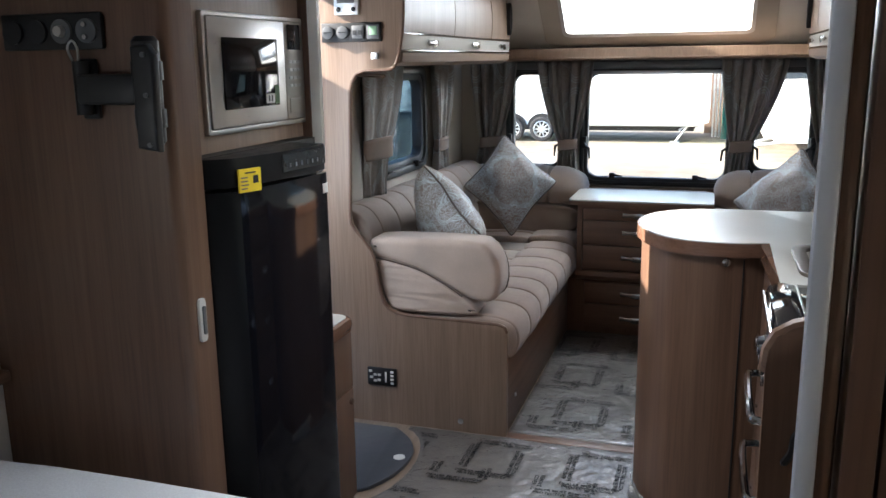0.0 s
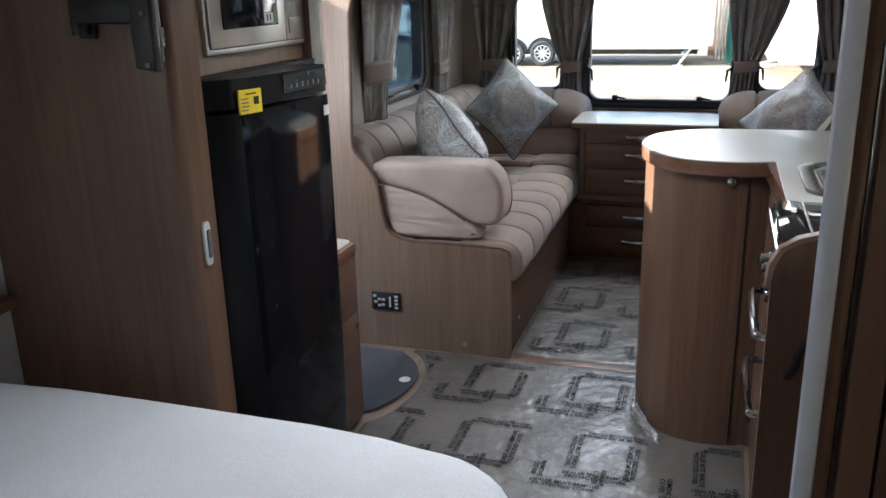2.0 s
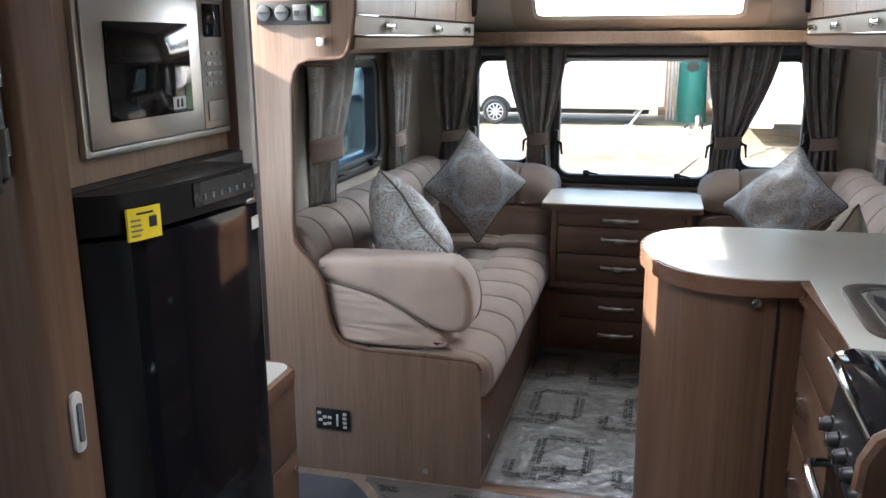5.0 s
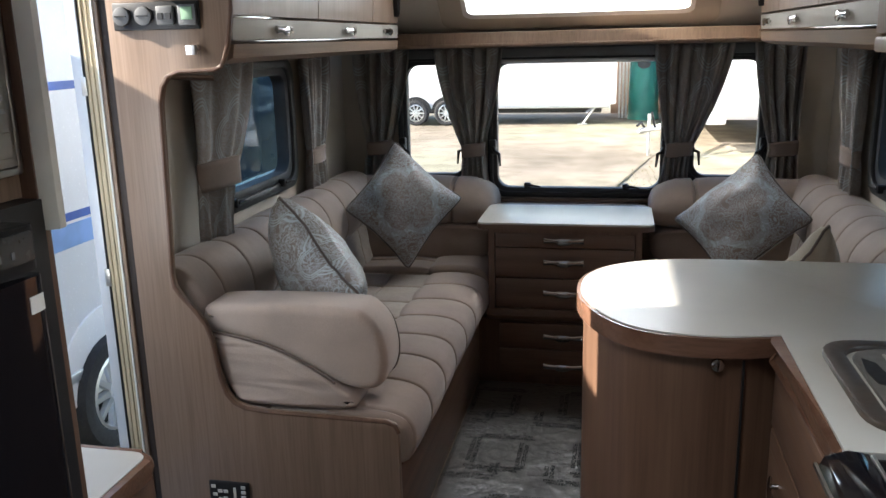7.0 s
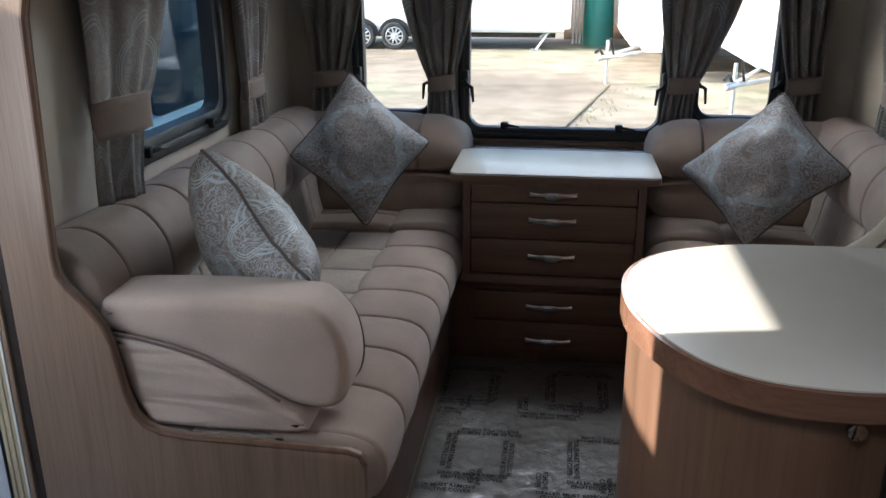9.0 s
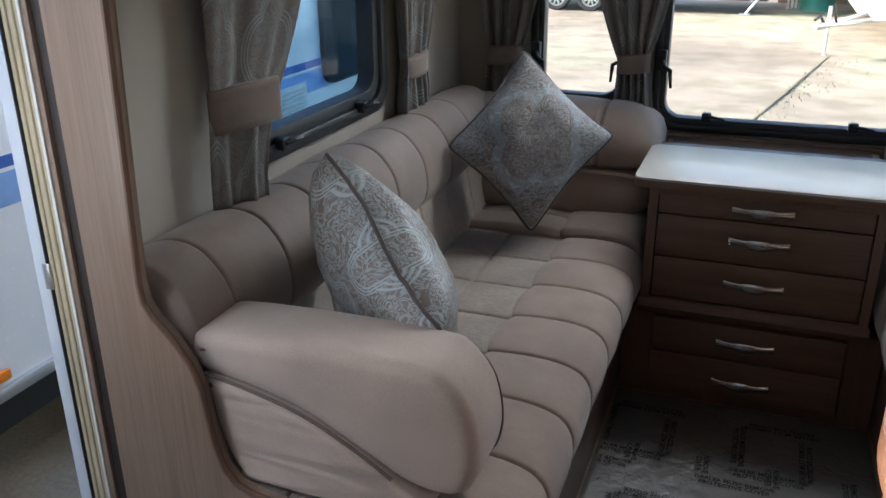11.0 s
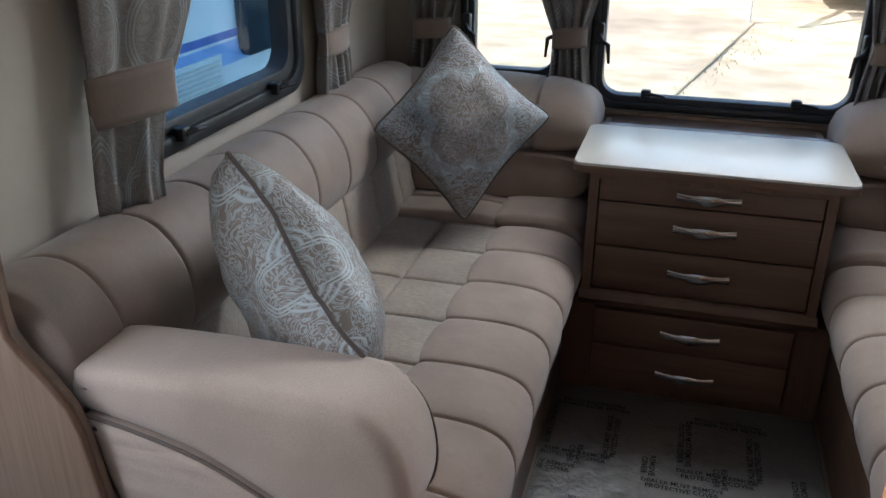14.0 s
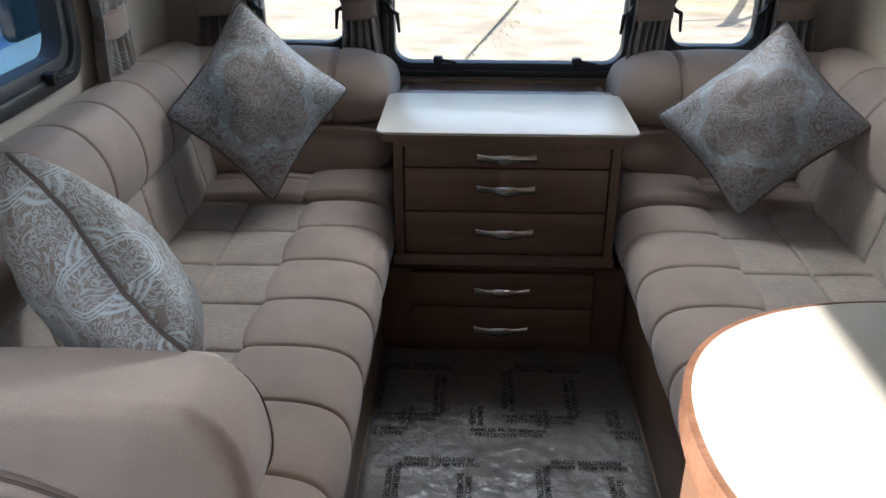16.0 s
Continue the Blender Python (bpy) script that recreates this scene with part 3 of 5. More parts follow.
curtain("x", WR - 0.01, -1, (4.26, 4.60), (4.31, 4.47), (4.29, 4.50), 1.43, 1.0, 0.84, 4, FC)

# ---- overhead lockers ----


def bow_handle(parent, c, length, axis_along, out, label="chrome bow handle"):
    """A chrome pull: a flat bowed bar with flared tips on two posts and a thicker middle grip."""
    c, a, o = Vector(c), Vector(axis_along), Vector(out)
    up = Vector((0, 0, 1))
    bm = bmesh.new()
    n = 20
    rows = []
    for i in range(n + 1):
        s = -1 + 2 * i / n
        grip = max(0.0, 1 - (s / 0.38) ** 4) if abs(s) < 0.38 else 0.0
        p = c + a * (s * length / 2) + o * (0.010 + 0.010 * math.cos(s * 1.45)) - up * 0.003 * grip
        k = 0.0085 + 0.004 * s ** 4 + 0.0065 * grip
        rows.append([bm.verts.new(p + up * (k * math.cos(q)) + o * (0.0042 * math.sin(q))) for q in (math.pi * (0.25 * e) for e in range(8))])
    for r0, r1 in zip(rows, rows[1:]):
        for e in range(8):
            bm.faces.new((r0[e], r0[(e + 1) % 8], r1[(e + 1) % 8], r1[e]))
    bm.faces.new(rows[0]), bm.faces.new(rows[-1])
    for s in (-1, 1):
        tube([c + a * (s * length * 0.36), c + a * (s * length * 0.36) + o * 0.016], 0.005, 8, bm)
    return part("handle", bm, M_CHROME, parent, label, 1.2)


def locker(face, side, y0, y1, seams, label):
    """An overhead locker: bowed doors over a cream handle rail and a wooden pelmet."""
    s = side                       # +1: opens towards +x
    lk = thing("overhead_locker", (face, (y0 + y1) / 2, 1.44), label, "locker")
    wall = WL if s > 0 else WR
    part("body", box(min(wall, face - s * 0.02), max(wall, face - s * 0.02), y0, y1, 1.46, CEIL - 0.002), M_OAK_Y, lk)
    part("pelmet", prism([(face - s * 0.33, 1.425), (face - s * 0.03, 1.425), (face + s * 0.006, 1.44), (face + s * 0.012, 1.475), (face - s * 0.018, 1.482), (face - s * 0.33, 1.46)], "y", y0, y1, 0.004), M_OAK_Y, lk)
    part("handle_rail", prism([(face - s * 0.019, 1.484), (face + s * 0.010, 1.486), (face + s * 0.012, 1.54), (face - s * 0.019, 1.54)], "y", y0, y1, 0.003), M_LAMINATE, lk, "cream gloss handle rail")
    part("chrome_strip", box(min(face + s * 0.011, face + s * 0.016), max(face + s * 0.011, face + s * 0.016), y0, y0 + 0.32, 1.541, 1.546, 0.001), M_CHROME, lk, "thin chrome strip")
    part("lower_strip", box(min(face + s * 0.011, face + s * 0.016), max(face + s * 0.011, face + s * 0.016), y0, y1, 1.479, 1.484, 0.001), M_CHROME, lk, "thin chrome strip")
    ys = [y0, *seams, y1]
    for a, b in zip(ys, ys[1:]):
        prof = [(face + s * (0.012 + 0.03 * math.sin(math.pi * 0.5 * k / 8) - 0.10 * (k / 8) ** 2), 1.548 + (CEIL - 0.01 - 1.548) * k / 8) for k in range(9)]
        back = [(x - s * 0.018, z) for x, z in reversed(prof)]
        door = part("door", prism(prof + back, "y", a + 0.003, b - 0.003), M_OAK, lk)
        if b - a > 0.3:
            bow_handle(door, (face + s * 0.011, a + (b - a) * 0.5, 1.513), 0.12, (0, 1, 0), (s, 0, 0))
    return lk


locker(-0.58, 1, 2.972, 4.66, [3.62, 4.26], "light walnut overhead lockers with chrome handles")
locker(0.98, -1, 2.972, 4.66, [3.62, 4.26], "light walnut overhead lockers with chrome handles")
for x in (-0.62, 1.02):
    vent = thing("speaker_grille", (x, 4.6, 1.6), "black oval speaker grille on the locker end", "speaker")
    part("grille", prism([(4.60 + 0.028 * math.cos(a), 1.66 + 0.085 * math.sin(a)) for a in [2 * math.pi * k / 20 for k in range(20)]], "x", x + (0.045 if x < 0 else -0.045), x + (0.075 if x < 0 else -0.075), 0.004), M_BLACK, vent)

# ---- entrance side: shaped end panel of the sofa, pilaster with sockets ----
pil = thing("end_panel", (-0.55, 2.957, 0), "light walnut end panel with a curved cut-out, sofa to ceiling", "panel")
edge = [(-0.165, 0.0), (-0.165, 0.425), (-0.175, 0.447), (-0.20, 0.456), (-0.55, 0.462)]
edge += [(-0.61, 0.468), (-0.645, 0.483), (-0.668, 0.51), (-0.682, 0.56), (-0.690, 0.62), (-0.697, 0.67), (-0.712, 0.715), (-0.745, 0.76), (-0.778, 0.795), (-0.796, 0.822), (-0.799, 0.86), (-0.782, 1.33), (-0.772, 1.37), (-0.752, 1.398), (-0.72, 1.41)]
edge += [(-0.62, 1.413), (-0.60, 1.42), (-0.588, 1.44), (-0.575, 1.48), (-0.56, 1.56), (-0.555, 1.66), (-0.57, 1.80), (-0.60, 1.945)]
part("panel", prism([(-0.906, 0.0)] + [(x, z) for x, z in edge] + [(-0.906, 1.945)], "y", 2.945, 2.971, 0.002), M_OAK, pil)
part("edging", tube([(x, 2.950, z) for x, z in edge[1:]], 0.0065, 8), M_WOOD, pil, "darker rounded edging strip")
part("stud", disc((-0.351, 2.945, 0.045), "y", 0.011, -0.006, 16, 0.002), M_STEEL, pil, "steel screw cap")

sock = thing("control_panel", (-0.68, 2.945, 0.165), "black socket panel with white switch marks", "switch panel")
part("plate", box(-0.743, -0.617, 2.936, 2.945, 0.162, 0.238, 0.004), M_BLACK, sock)
for dx, dz in ((-0.048, 0.022), (-0.044, -0.004), (-0.028, 0.008), (-0.028, -0.018), (-0.010, 0.008), (-0.012, -0.014), (0.045, 0.024), (0.045, 0.008), (0.045, -0.008), (0.045, -0.024), (0.018, 0.0)):
    w, h = (0.004, 0.022) if dx == 0.018 else (0.007, 0.005)
    part("switch", box(-0.68 + dx - w, -0.68 + dx + w, 2.933, 2.936, 0.20 + dz - h, 0.20 + dz + h, 0.001), M_PALE, sock)

rowp = thing("socket_row", (-0.76, 2.945, 1.52), "row of four black sockets on the panel", "socket")
part("plate", box(-0.882, -0.640, 2.935, 2.945, 1.515, 1.585, 0.004), M_BLACK, rowp)
for i in range(4):
    x = -0.852 + 0.061 * i
    if i < 2:
        part("socket_cap", disc((x, 2.935, 1.55), "y", 0.024, -0.012, 20, 0.003), M_GREYPLASTIC, rowp)
        part("slot", box(x - 0.016, x + 0.016, 2.920, 2.923, 1.548, 1.552), M_BLACK, rowp)
    elif i == 2:
        part("socket_cap", box(x - 0.024, x + 0.024, 2.924, 2.935, 1.526, 1.574, 0.004), M_GREYPLASTIC, rowp)
        for d in (-0.011, 0.011):
            part("slot", box(x + d - 0.007, x + d + 0.007, 2.921, 2.924, 1.54, 1.556), M_BLACK, rowp)
    else:
        part("socket_cap", box(x - 0.025, x + 0.025, 2.924, 2.935, 1.524, 1.576, 0.004), M_GREYPLASTIC, rowp)
        part("display", box(x - 0.014, x + 0.017, 2.921, 2.924, 1.538, 1.570, 0.002), plain("lcd_green", (0.25, 0.42, 0.27), 0.3), rowp, "pale green display")
heat = thing("heating_control", (-0.77, 2.945, 1.62), "silver heating control with a dark display", "thermostat")
part("plate", box(-0.825, -0.725, 2.930, 2.945, 1.612, 1.76, 0.005), M_ALU, heat)
part("display", box(-0.81, -0.74, 2.927, 2.930, 1.655, 1.75, 0.002), M_GREYPLASTIC, heat, "dark grey display")
for dx in (-0.03, 0.03):
    part("button", disc((-0.775 + dx, 2.930, 1.632), "y", 0.009, -0.004, 16, 0.001), M_BLACK, heat)
hook = thing("coat_hook", (-0.66, 2.945, 1.46), "small square metal peg on the panel", "hook")
part("stem", tube([(-0.660, 2.945, 1.463), (-0.660, 2.925, 1.463)], 0.006), M_STEEL, hook)
part("head", box(-0.674, -0.648, 2.912, 2.925, 1.451, 1.475, 0.002), M_ALU, hook)
lamp = thing("strip_light", (-0.86, 3.0, 1.39), "small chrome strip lamp under the locker", "lamp")
part("bar", tube([(-0.765, 2.985, 1.395), (-0.70, 3.10, 1.385)], 0.008), M_CHROME, lamp)

# entrance door frame
fr = thing("door_1", (-0.97, 2.65, 0), "open entrance doorway with cream and aluminium frame strips", "door frame", kind="structure")
part("jamb", box(-0.985, -0.945, 2.33, 2.342, 0.65, 1.733, 0.003), M_LAMINATE, fr, "cream jamb")
part("metal_strip", box(-0.998, -0.986, 2.33, 2.341, 0.65, 1.75, 0.002), M_ALU, fr, "aluminium edge strip")
straw = plain("straw_trim", (0.5, 0.42, 0.28), 0.5)
part("jamb", box(-0.989, -0.943, 2.945, 2.970, 0.0, 1.733, 0.003), straw, fr, "straw-coloured jamb")
for x in (-0.977, -0.962):
    part("jamb_bead", tube([(x, 2.944, 0.0), (x, 2.944, 1.733)], 0.0035, 8), straw, fr, "straw-coloured bead")
part("jamb_edge", box(-0.947, -0.941, 2.939, 2.946, 0.0, 1.733, 0.001), M_WHITE, fr, "thin white edge strip")
part("metal_strip", box(-1.026, -0.990, 2.946, 2.968, -0.02, 1.75, 0.003), M_POST, fr, "aluminium edge strip")
part("seal", tube([(-0.990, 2.944, 0.0), (-0.990, 2.944, 1.733)], 0.0035, 6), M_RUBBER, fr, "dark rubber seal")
part("inner_post", box(-0.9405, -0.929, 2.942, 2.968, 0.0, CEIL - 0.003, 0.002), M_OAK, fr, "light walnut post")
# dark filler painted as the shadow gap between post and panel
part("shadow_strip", box(-0.9285, -0.9065, 2.950, 2.969, 0.0, CEIL - 0.003, 0.001), plain("shadow_gap_brown", (0.03, 0.02, 0.016), 0.6), fr, "dark strip standing in for the shadow gap")
part("lintel", box(-1.0, -0.945, 2.33, 2.944, 1.734, 1.765, 0.003), M_LAMINATE, fr, "cream lintel")
part("step", box(-1.06, -0.99, 2.335, 2.94, -0.03, 0.012, 0.004), M_ALU, fr, "aluminium door step")
for z in (0.82, 1.35):
    part("latch_plate", box(-1.0, -0.984, 2.939, 2.944, z, z + 0.05, 0.001), M_STEEL, fr, "small steel latch plate")
mat = thing("door_mat", (-0.72, 2.62, 0), "charcoal quarter-round door mat with a pale stud", "mat")
pts = [(-0.95, 2.885), (-0.95, 2.365), (-0.60, 2.365)] + [(p.x, p.y) for p in spline([(-0.575, 2.368, 0), (-0.53, 2.395, 0), (-0.485, 2.48, 0), (-0.464, 2.56, 0), (-0.458, 2.64, 0), (-0.470, 2.72, 0), (-0.515, 2.80, 0), (-0.575, 2.86, 0), (-0.607, 2.885, 0)], 4)]
part("pad", prism(pts, "z", 0.001, 0.014, 0.004), M_MAT, mat)
part("stud", disc((-0.497, 2.64, 0.0142), "z", 0.022, 0.002, 20), M_PALE, mat, "pale round stud")

# ---- sofas ----
MIRROR = 0.406
SEAMS = (3.0, 3.205, 3.41, 3.61, 3.815, 4.02, 4.23, 4.42)
BACK_SEAMS = (3.12, 3.32, 3.51, 3.70, 3.885, 4.08, 4.29, 4.50)


def puff(y, seams, depth=0.006, crown=0.008, width=0.0042):
    """How far upholstery stands out at y: sunk at the seams, full between them."""
    g = sum(math.exp(-((y - s) / width) ** 2) for s in seams)
    near = [s for s in seams if s <= y]
    far = [s for s in seams if s > y]
    if near and far:
        t = (y - near[-1]) / (far[0] - near[-1])
        c = max(0.0, 4 * t * (1 - t)) ** 0.45
    else:
        c = 0.6
    return crown * c - depth * min(1, g)


def bulge(y, seams):
    """0 at a seam, 1 midway between two."""
    near, far = [q for q in seams if q <= y], [q for q in seams if q > y]
    if not near or not far:
        return 0.7
    t = (y - near[-1]) / (far[0] - near[-1])
    return max(0.0, 4 * t * (1 - t)) ** 0.45


def stations(y0, y1, seams, count):
    """Even rows from y0 to y1 with finer ones at each seam and both ends."""
    ys = {round(y0 + (y1 - y0) * j / count, 5) for j in range(count + 1)}
    for q in seams:
        ys |= {round(q + d, 5) for d in (-0.012, -0.008, -0.005, -0.003, -0.0015, 0, 0.0015, 0.003, 0.005, 0.008, 0.012) if y0 < q + d < y1}
    for d in (0.003, 0.007, 0.012, 0.018):
        ys |= {round(y0 + d, 5), round(y1 - d, 5)}
    return sorted(ys)


def quilt(x0, x1, y0, y1, xs, seams, z, side):
    """A stitched flat cushion: square pillows between cross seams and one long seam."""
    us, vs = stations(x0, x1, xs, 18), stations(y0, y1, seams, 90)
    bm = bmesh.new()

    def lift(x, y):
        g = max(max(math.exp(-((y - q) / 0.0045) ** 2) for q in seams), max(math.exp(-((x - q) / 0.0045) ** 2) for q in xs))
        return z + 0.011 * (bulge(x, (x0, *xs, x1)) * bulge(y, seams)) ** 0.8 - 0.005 * g + 0.003 * noise.noise((x * 5, y * 5, 3))
    top = [[bm.verts.new((x if side > 0 else MIRROR - x, y, lift(x, y))) for y in vs] for x in us]
    for a, b in zip(top, top[1:]):
        for j in range(len(vs) - 1):
            bm.faces.new((a[j], b[j], b[j + 1], a[j + 1]))
    rim = [r[0] for r in top] + top[-1][1:] + [r[-1] for r in reversed(top[:-1])] + list(reversed(top[0][1:-1]))
    low = [bm.verts.new((v.co.x, v.co.y, z - 0.06)) for v in rim]
    for i in range(len(rim)):
        bm.faces.new((rim[i], rim[(i + 1) % len(rim)], low[(i + 1) % len(rim)], low[i]))
    bm.faces.new(low)
    return bm


def sweep(prof, y0, y1, seams, side, ny, depth=0.006, crown=0.008, n=4, wave=0.004, scallop=0.0):
    """An upholstered run along y: a profile (x, z) with seams across it, closed at the back and ends."""
    P = [Vector((p[0], 0, p[1])) for p in prof]
    line = spline(P, n)
    nrm = []
    for i in range(len(line)):
        d = (line[min(i + 1, len(line) - 1)] - line[max(i - 1, 0)]).normalized()
        nrm.append(Vector((d.z, 0, -d.x)))
    cx = sum(p.x for p in line) / len(line)
    cz = sum(p.z for p in line) / len(line)
    if sum(nn.dot(p - Vector((cx - 0.1, 0, cz - 0.1))) for nn, p in zip(nrm, line)) < 0:
        nrm = [-k for k in nrm]
    bm = bmesh.new()
    rows = []
    m = len(line) - 1
    for y in stations(y0, y1, seams, ny):
        e = min(1.0, min(y - y0, y1 - y) / 0.022)
        draw = scallop * (1 - bulge(y, seams)) if seams else 0.0
        row = []
        for i, (p, k) in enumerate(zip(line, nrm)):
            p = p + Vector((draw * max(0.0, (i / m - 0.6) / 0.4), 0, 0))
            edge = min(1, 4 * i / m, 4 * (m - i) / m)
            q = p + k * (puff(y, seams, depth, crown) * edge - 0.02 * (1 - e) ** 2 + wave * noise.noise((p.x * 4, y * 4, p.z * 4)))
            x = q.x if side > 0 else MIRROR - q.x
            row.append(bm.verts.new((x, y, q.z)))
        rows.append(row)
    for a, b in zip(rows, rows[1:]):
        for i in range(m):
            bm.faces.new((a[i], a[i + 1], b[i + 1], b[i]))
        bm.faces.new((a[m], a[0], b[0], b[m]))
    bm.faces.new(rows[0]), bm.faces.new(rows[-1])
    return bm


def bolster(x0, x1, prof, side, seams, nx=48, crown=0.012, drop=0.0):
    """An upholstered run along x against the front wall; profile (y, z)."""
    line = spline([Vector((0, p[0], p[1])) for p in prof], 4)
    m = len(line) - 1
    bm = bmesh.new()
    rows = []
    c = Vector((0, sum(p.y for p in line) / (m + 1), sum(p.z for p in line) / (m + 1) - drop))
    for j in range(nx + 1):
        t = j / nx
        x = x0 + (x1 - x0) * t
        end = min(1.0, (1 - t) * (x1 - x0) / 0.15)
        k = math.sqrt(max(0.0, 1 - (1 - end) ** 2)) if end < 1 else 1.0
        row = []
        for p in line:
            w = 1 + puff(x, seams, 0.014, crown) / 0.14
            q = c + (p - c) * (0.30 + 0.70 * k) * w
            if p.y > 4.9:
                q.y = p.y
            row.append(bm.verts.new((x if side > 0 else MIRROR - x, q.y, q.z)))
        rows.append(row)
    for a, b in zip(rows, rows[1:]):
        for i in range(m):
            bm.faces.new((a[i], a[i + 1], b[i + 1], b[i]))
        bm.faces.new((a[m], a[0], b[0], b[m]))
    bm.faces.new(rows[0]), bm.faces.new(rows[-1])
    return bm


def padded(pts, y0, y1, r):
    """A padded slab: a smooth closed outline (x, z) from y0 to y1 with softly rounded rims."""
    line = [(p.x, p.y) for p in spline([(a, b, 0) for a, b in pts + pts[:1]], 4)][:-1]
    n = len(line)
    area = sum(line[i][0] * line[(i + 1) % n][1] - line[(i + 1) % n][0] * line[i][1] for i in range(n))
    way = 1 if area > 0 else -1
    nrm = []
    for i in range(n):
        t = (Vector(line[(i + 2) % n]) - Vector(line[i - 2])).normalized()
        nrm.append(Vector((-t.y, t.x)) * way)
    steps = [(r * (1 - math.sin(radians(q))), r * (1 - math.cos(radians(q)))) for q in (0, 18, 36, 54, 72, 90)]
    steps = [(r + 0.006, -0.0006)] + steps
    stations = [(d, y0 + e) for d, e in steps] + [(d, y1 - e) for d, e in reversed(steps)]
    bm = bmesh.new()
    rows = [[bm.verts.new((p[0] + k.x * d, y + 0.002 * noise.noise((p[0] * 9, y * 9, p[1] * 9)), p[1] + k.y * d)) for p, k in zip(line, nrm)] for d, y in stations]
    for r0, r1 in zip(rows, rows[1:]):
        for i in range(n):
            bm.faces.new((r0[i], r0[(i + 1) % n], r1[(i + 1) % n], r1[i]))
    bm.faces.new(rows[0]), bm.faces.new(rows[-1])
    return bm


def sofa(side, label):
    def X(x):
        return x if side > 0 else MIRROR - x

    def bx(x0, x1, *rest):
        a, b = sorted((X(x0), X(x1)))
        return box(a, b, *rest)
    so = thing("sofa", (X(-0.5), 3.9, 0), label, "sofa", "lounge sofas")
    part("base", bx(-0.935, -0.172, 2.973, 4.96, 0.0, 0.30, 0.003), M_WOOD_Y, so, "dark walnut base box")
    part("base_stud", disc((X(-0.172), 3.12, 0.11), "x", 0.009, 0.005 * side, 14, 0.001), M_STEEL, so, "steel screw cap")
    part("seat_roll", sweep([(-0.20, 0.30), (-0.155, 0.315), (-0.132, 0.37), (-0.142, 0.43), (-0.185, 0.462), (-0.27, 0.474), (-0.385, 0.470), (-0.398, 0.44)], 2.985, 4.425, SEAMS, side, 110, scallop=0.03), M_TAUPE, so, "taupe ribbed front roll")
    part("seat_centre", quilt(-0.75, -0.352, 2.985, 4.425, (-0.565,), SEAMS, 0.452, side), M_CHENILLE, so, "lighter quilted chenille centre")
    # corner parts and back roll use the taupe darkened for shade
    part("corner_roll", sweep([(-0.20, 0.30), (-0.16, 0.315), (-0.138, 0.38), (-0.15, 0.45), (-0.20, 0.488), (-0.28, 0.495), (-0.40, 0.485), (-0.41, 0.44)], 4.43, 4.72, (), side, 26), M_TAUPE_SHADED, so, "taupe corner roll")
    part("corner_seat", sweep([(-0.405, 0.43), (-0.41, 0.478), (-0.55, 0.484), (-0.72, 0.476), (-0.93, 0.47), (-0.93, 0.43)], 4.43, 4.72, (-9.0, 4.575), side, 26), M_TAUPE_SHADED, so, "taupe corner seat with shade in its colour")
    part("back_pad", sweep([(-0.80, 0.44), (-0.722, 0.455), (-0.735, 0.55), (-0.755, 0.645), (-0.80, 0.66)], 2.985, 4.64, BACK_SEAMS, side, 110, 0.005, 0.005), M_CHENILLE, so, "chenille lower back")
    part("back_roll", sweep([(-0.79, 0.63), (-0.748, 0.645), (-0.726, 0.70), (-0.738, 0.785), (-0.79, 0.85), (-0.86, 0.866), (-0.935, 0.845)], 2.985, 4.80, BACK_SEAMS, side, 120, 0.005, 0.004), M_TAUPE_SHADED, so, "taupe ribbed back roll")
    part("end_back", bolster(-0.90, -0.155, [(4.94, 0.47), (4.66, 0.475), (4.62, 0.52), (4.635, 0.60), (4.66, 0.64), (4.94, 0.64)], side, ()), M_TAUPE, so, "taupe end back")
    part("end_roll", bolster(-0.92, -0.148, [(4.94, 0.63), (4.67, 0.64), (4.635, 0.69), (4.65, 0.76), (4.71, 0.815), (4.80, 0.832), (4.94, 0.81)], side, (-0.66, -0.34), 56, 0.012, 0.06), M_TAUPE, so, "taupe end roll with seams")
    arm = [(-0.748, 0.705), (-0.738, 0.742), (-0.705, 0.760), (-0.50, 0.768), (-0.31, 0.766), (-0.258, 0.75), (-0.219, 0.705), (-0.203, 0.64), (-0.205, 0.585), (-0.222, 0.545), (-0.262, 0.528), (-0.335, 0.540), (-0.42, 0.585), (-0.52, 0.635), (-0.63, 0.665), (-0.72, 0.68)]
    lower = [(-0.715, 0.682), (-0.63, 0.667), (-0.52, 0.637), (-0.42, 0.587), (-0.335, 0.532), (-0.305, 0.508), (-0.315, 0.476), (-0.60, 0.474), (-0.655, 0.495), (-0.685, 0.56), (-0.70, 0.63)]
    part("armrest", padded([(X(a), b) for a, b in arm], 2.984, 3.15, 0.026), M_ARM, so, "pale taupe padded armrest", 3)
    part("arm_cushion", padded([(X(a), b) for a, b in lower], 2.973, 3.13, 0.014), M_ARM_LOW, so, "folded lower arm cushion", 3)
    part("arm_core", padded([(X(a), b) for a, b in ((-0.66, 0.468), (-0.45, 0.466), (-0.34, 0.468), (-0.325, 0.49), (-0.34, 0.52), (-0.45, 0.56), (-0.64, 0.60))], 2.982, 3.12, 0.010), M_ARM, so, "", 3)
    part("arm_piping", tube([(X(p.x), 3.132, p.y - 0.004) for p in spline([(a, b, 0) for a, b in arm[1:11]], 3)], 0.0022, 6), M_SEAM, so, "dark seam piping")
    part("arm_seam", tube([(X(p.x), 2.979, p.y) for p in spline([(-0.715, 0.684, 0), (-0.63, 0.670, 0), (-0.52, 0.641, 0), (-0.42, 0.592, 0), (-0.350, 0.548, 0)], 4)], 0.0032, 6), M_SEAM, so, "dark curved seam")
    return so


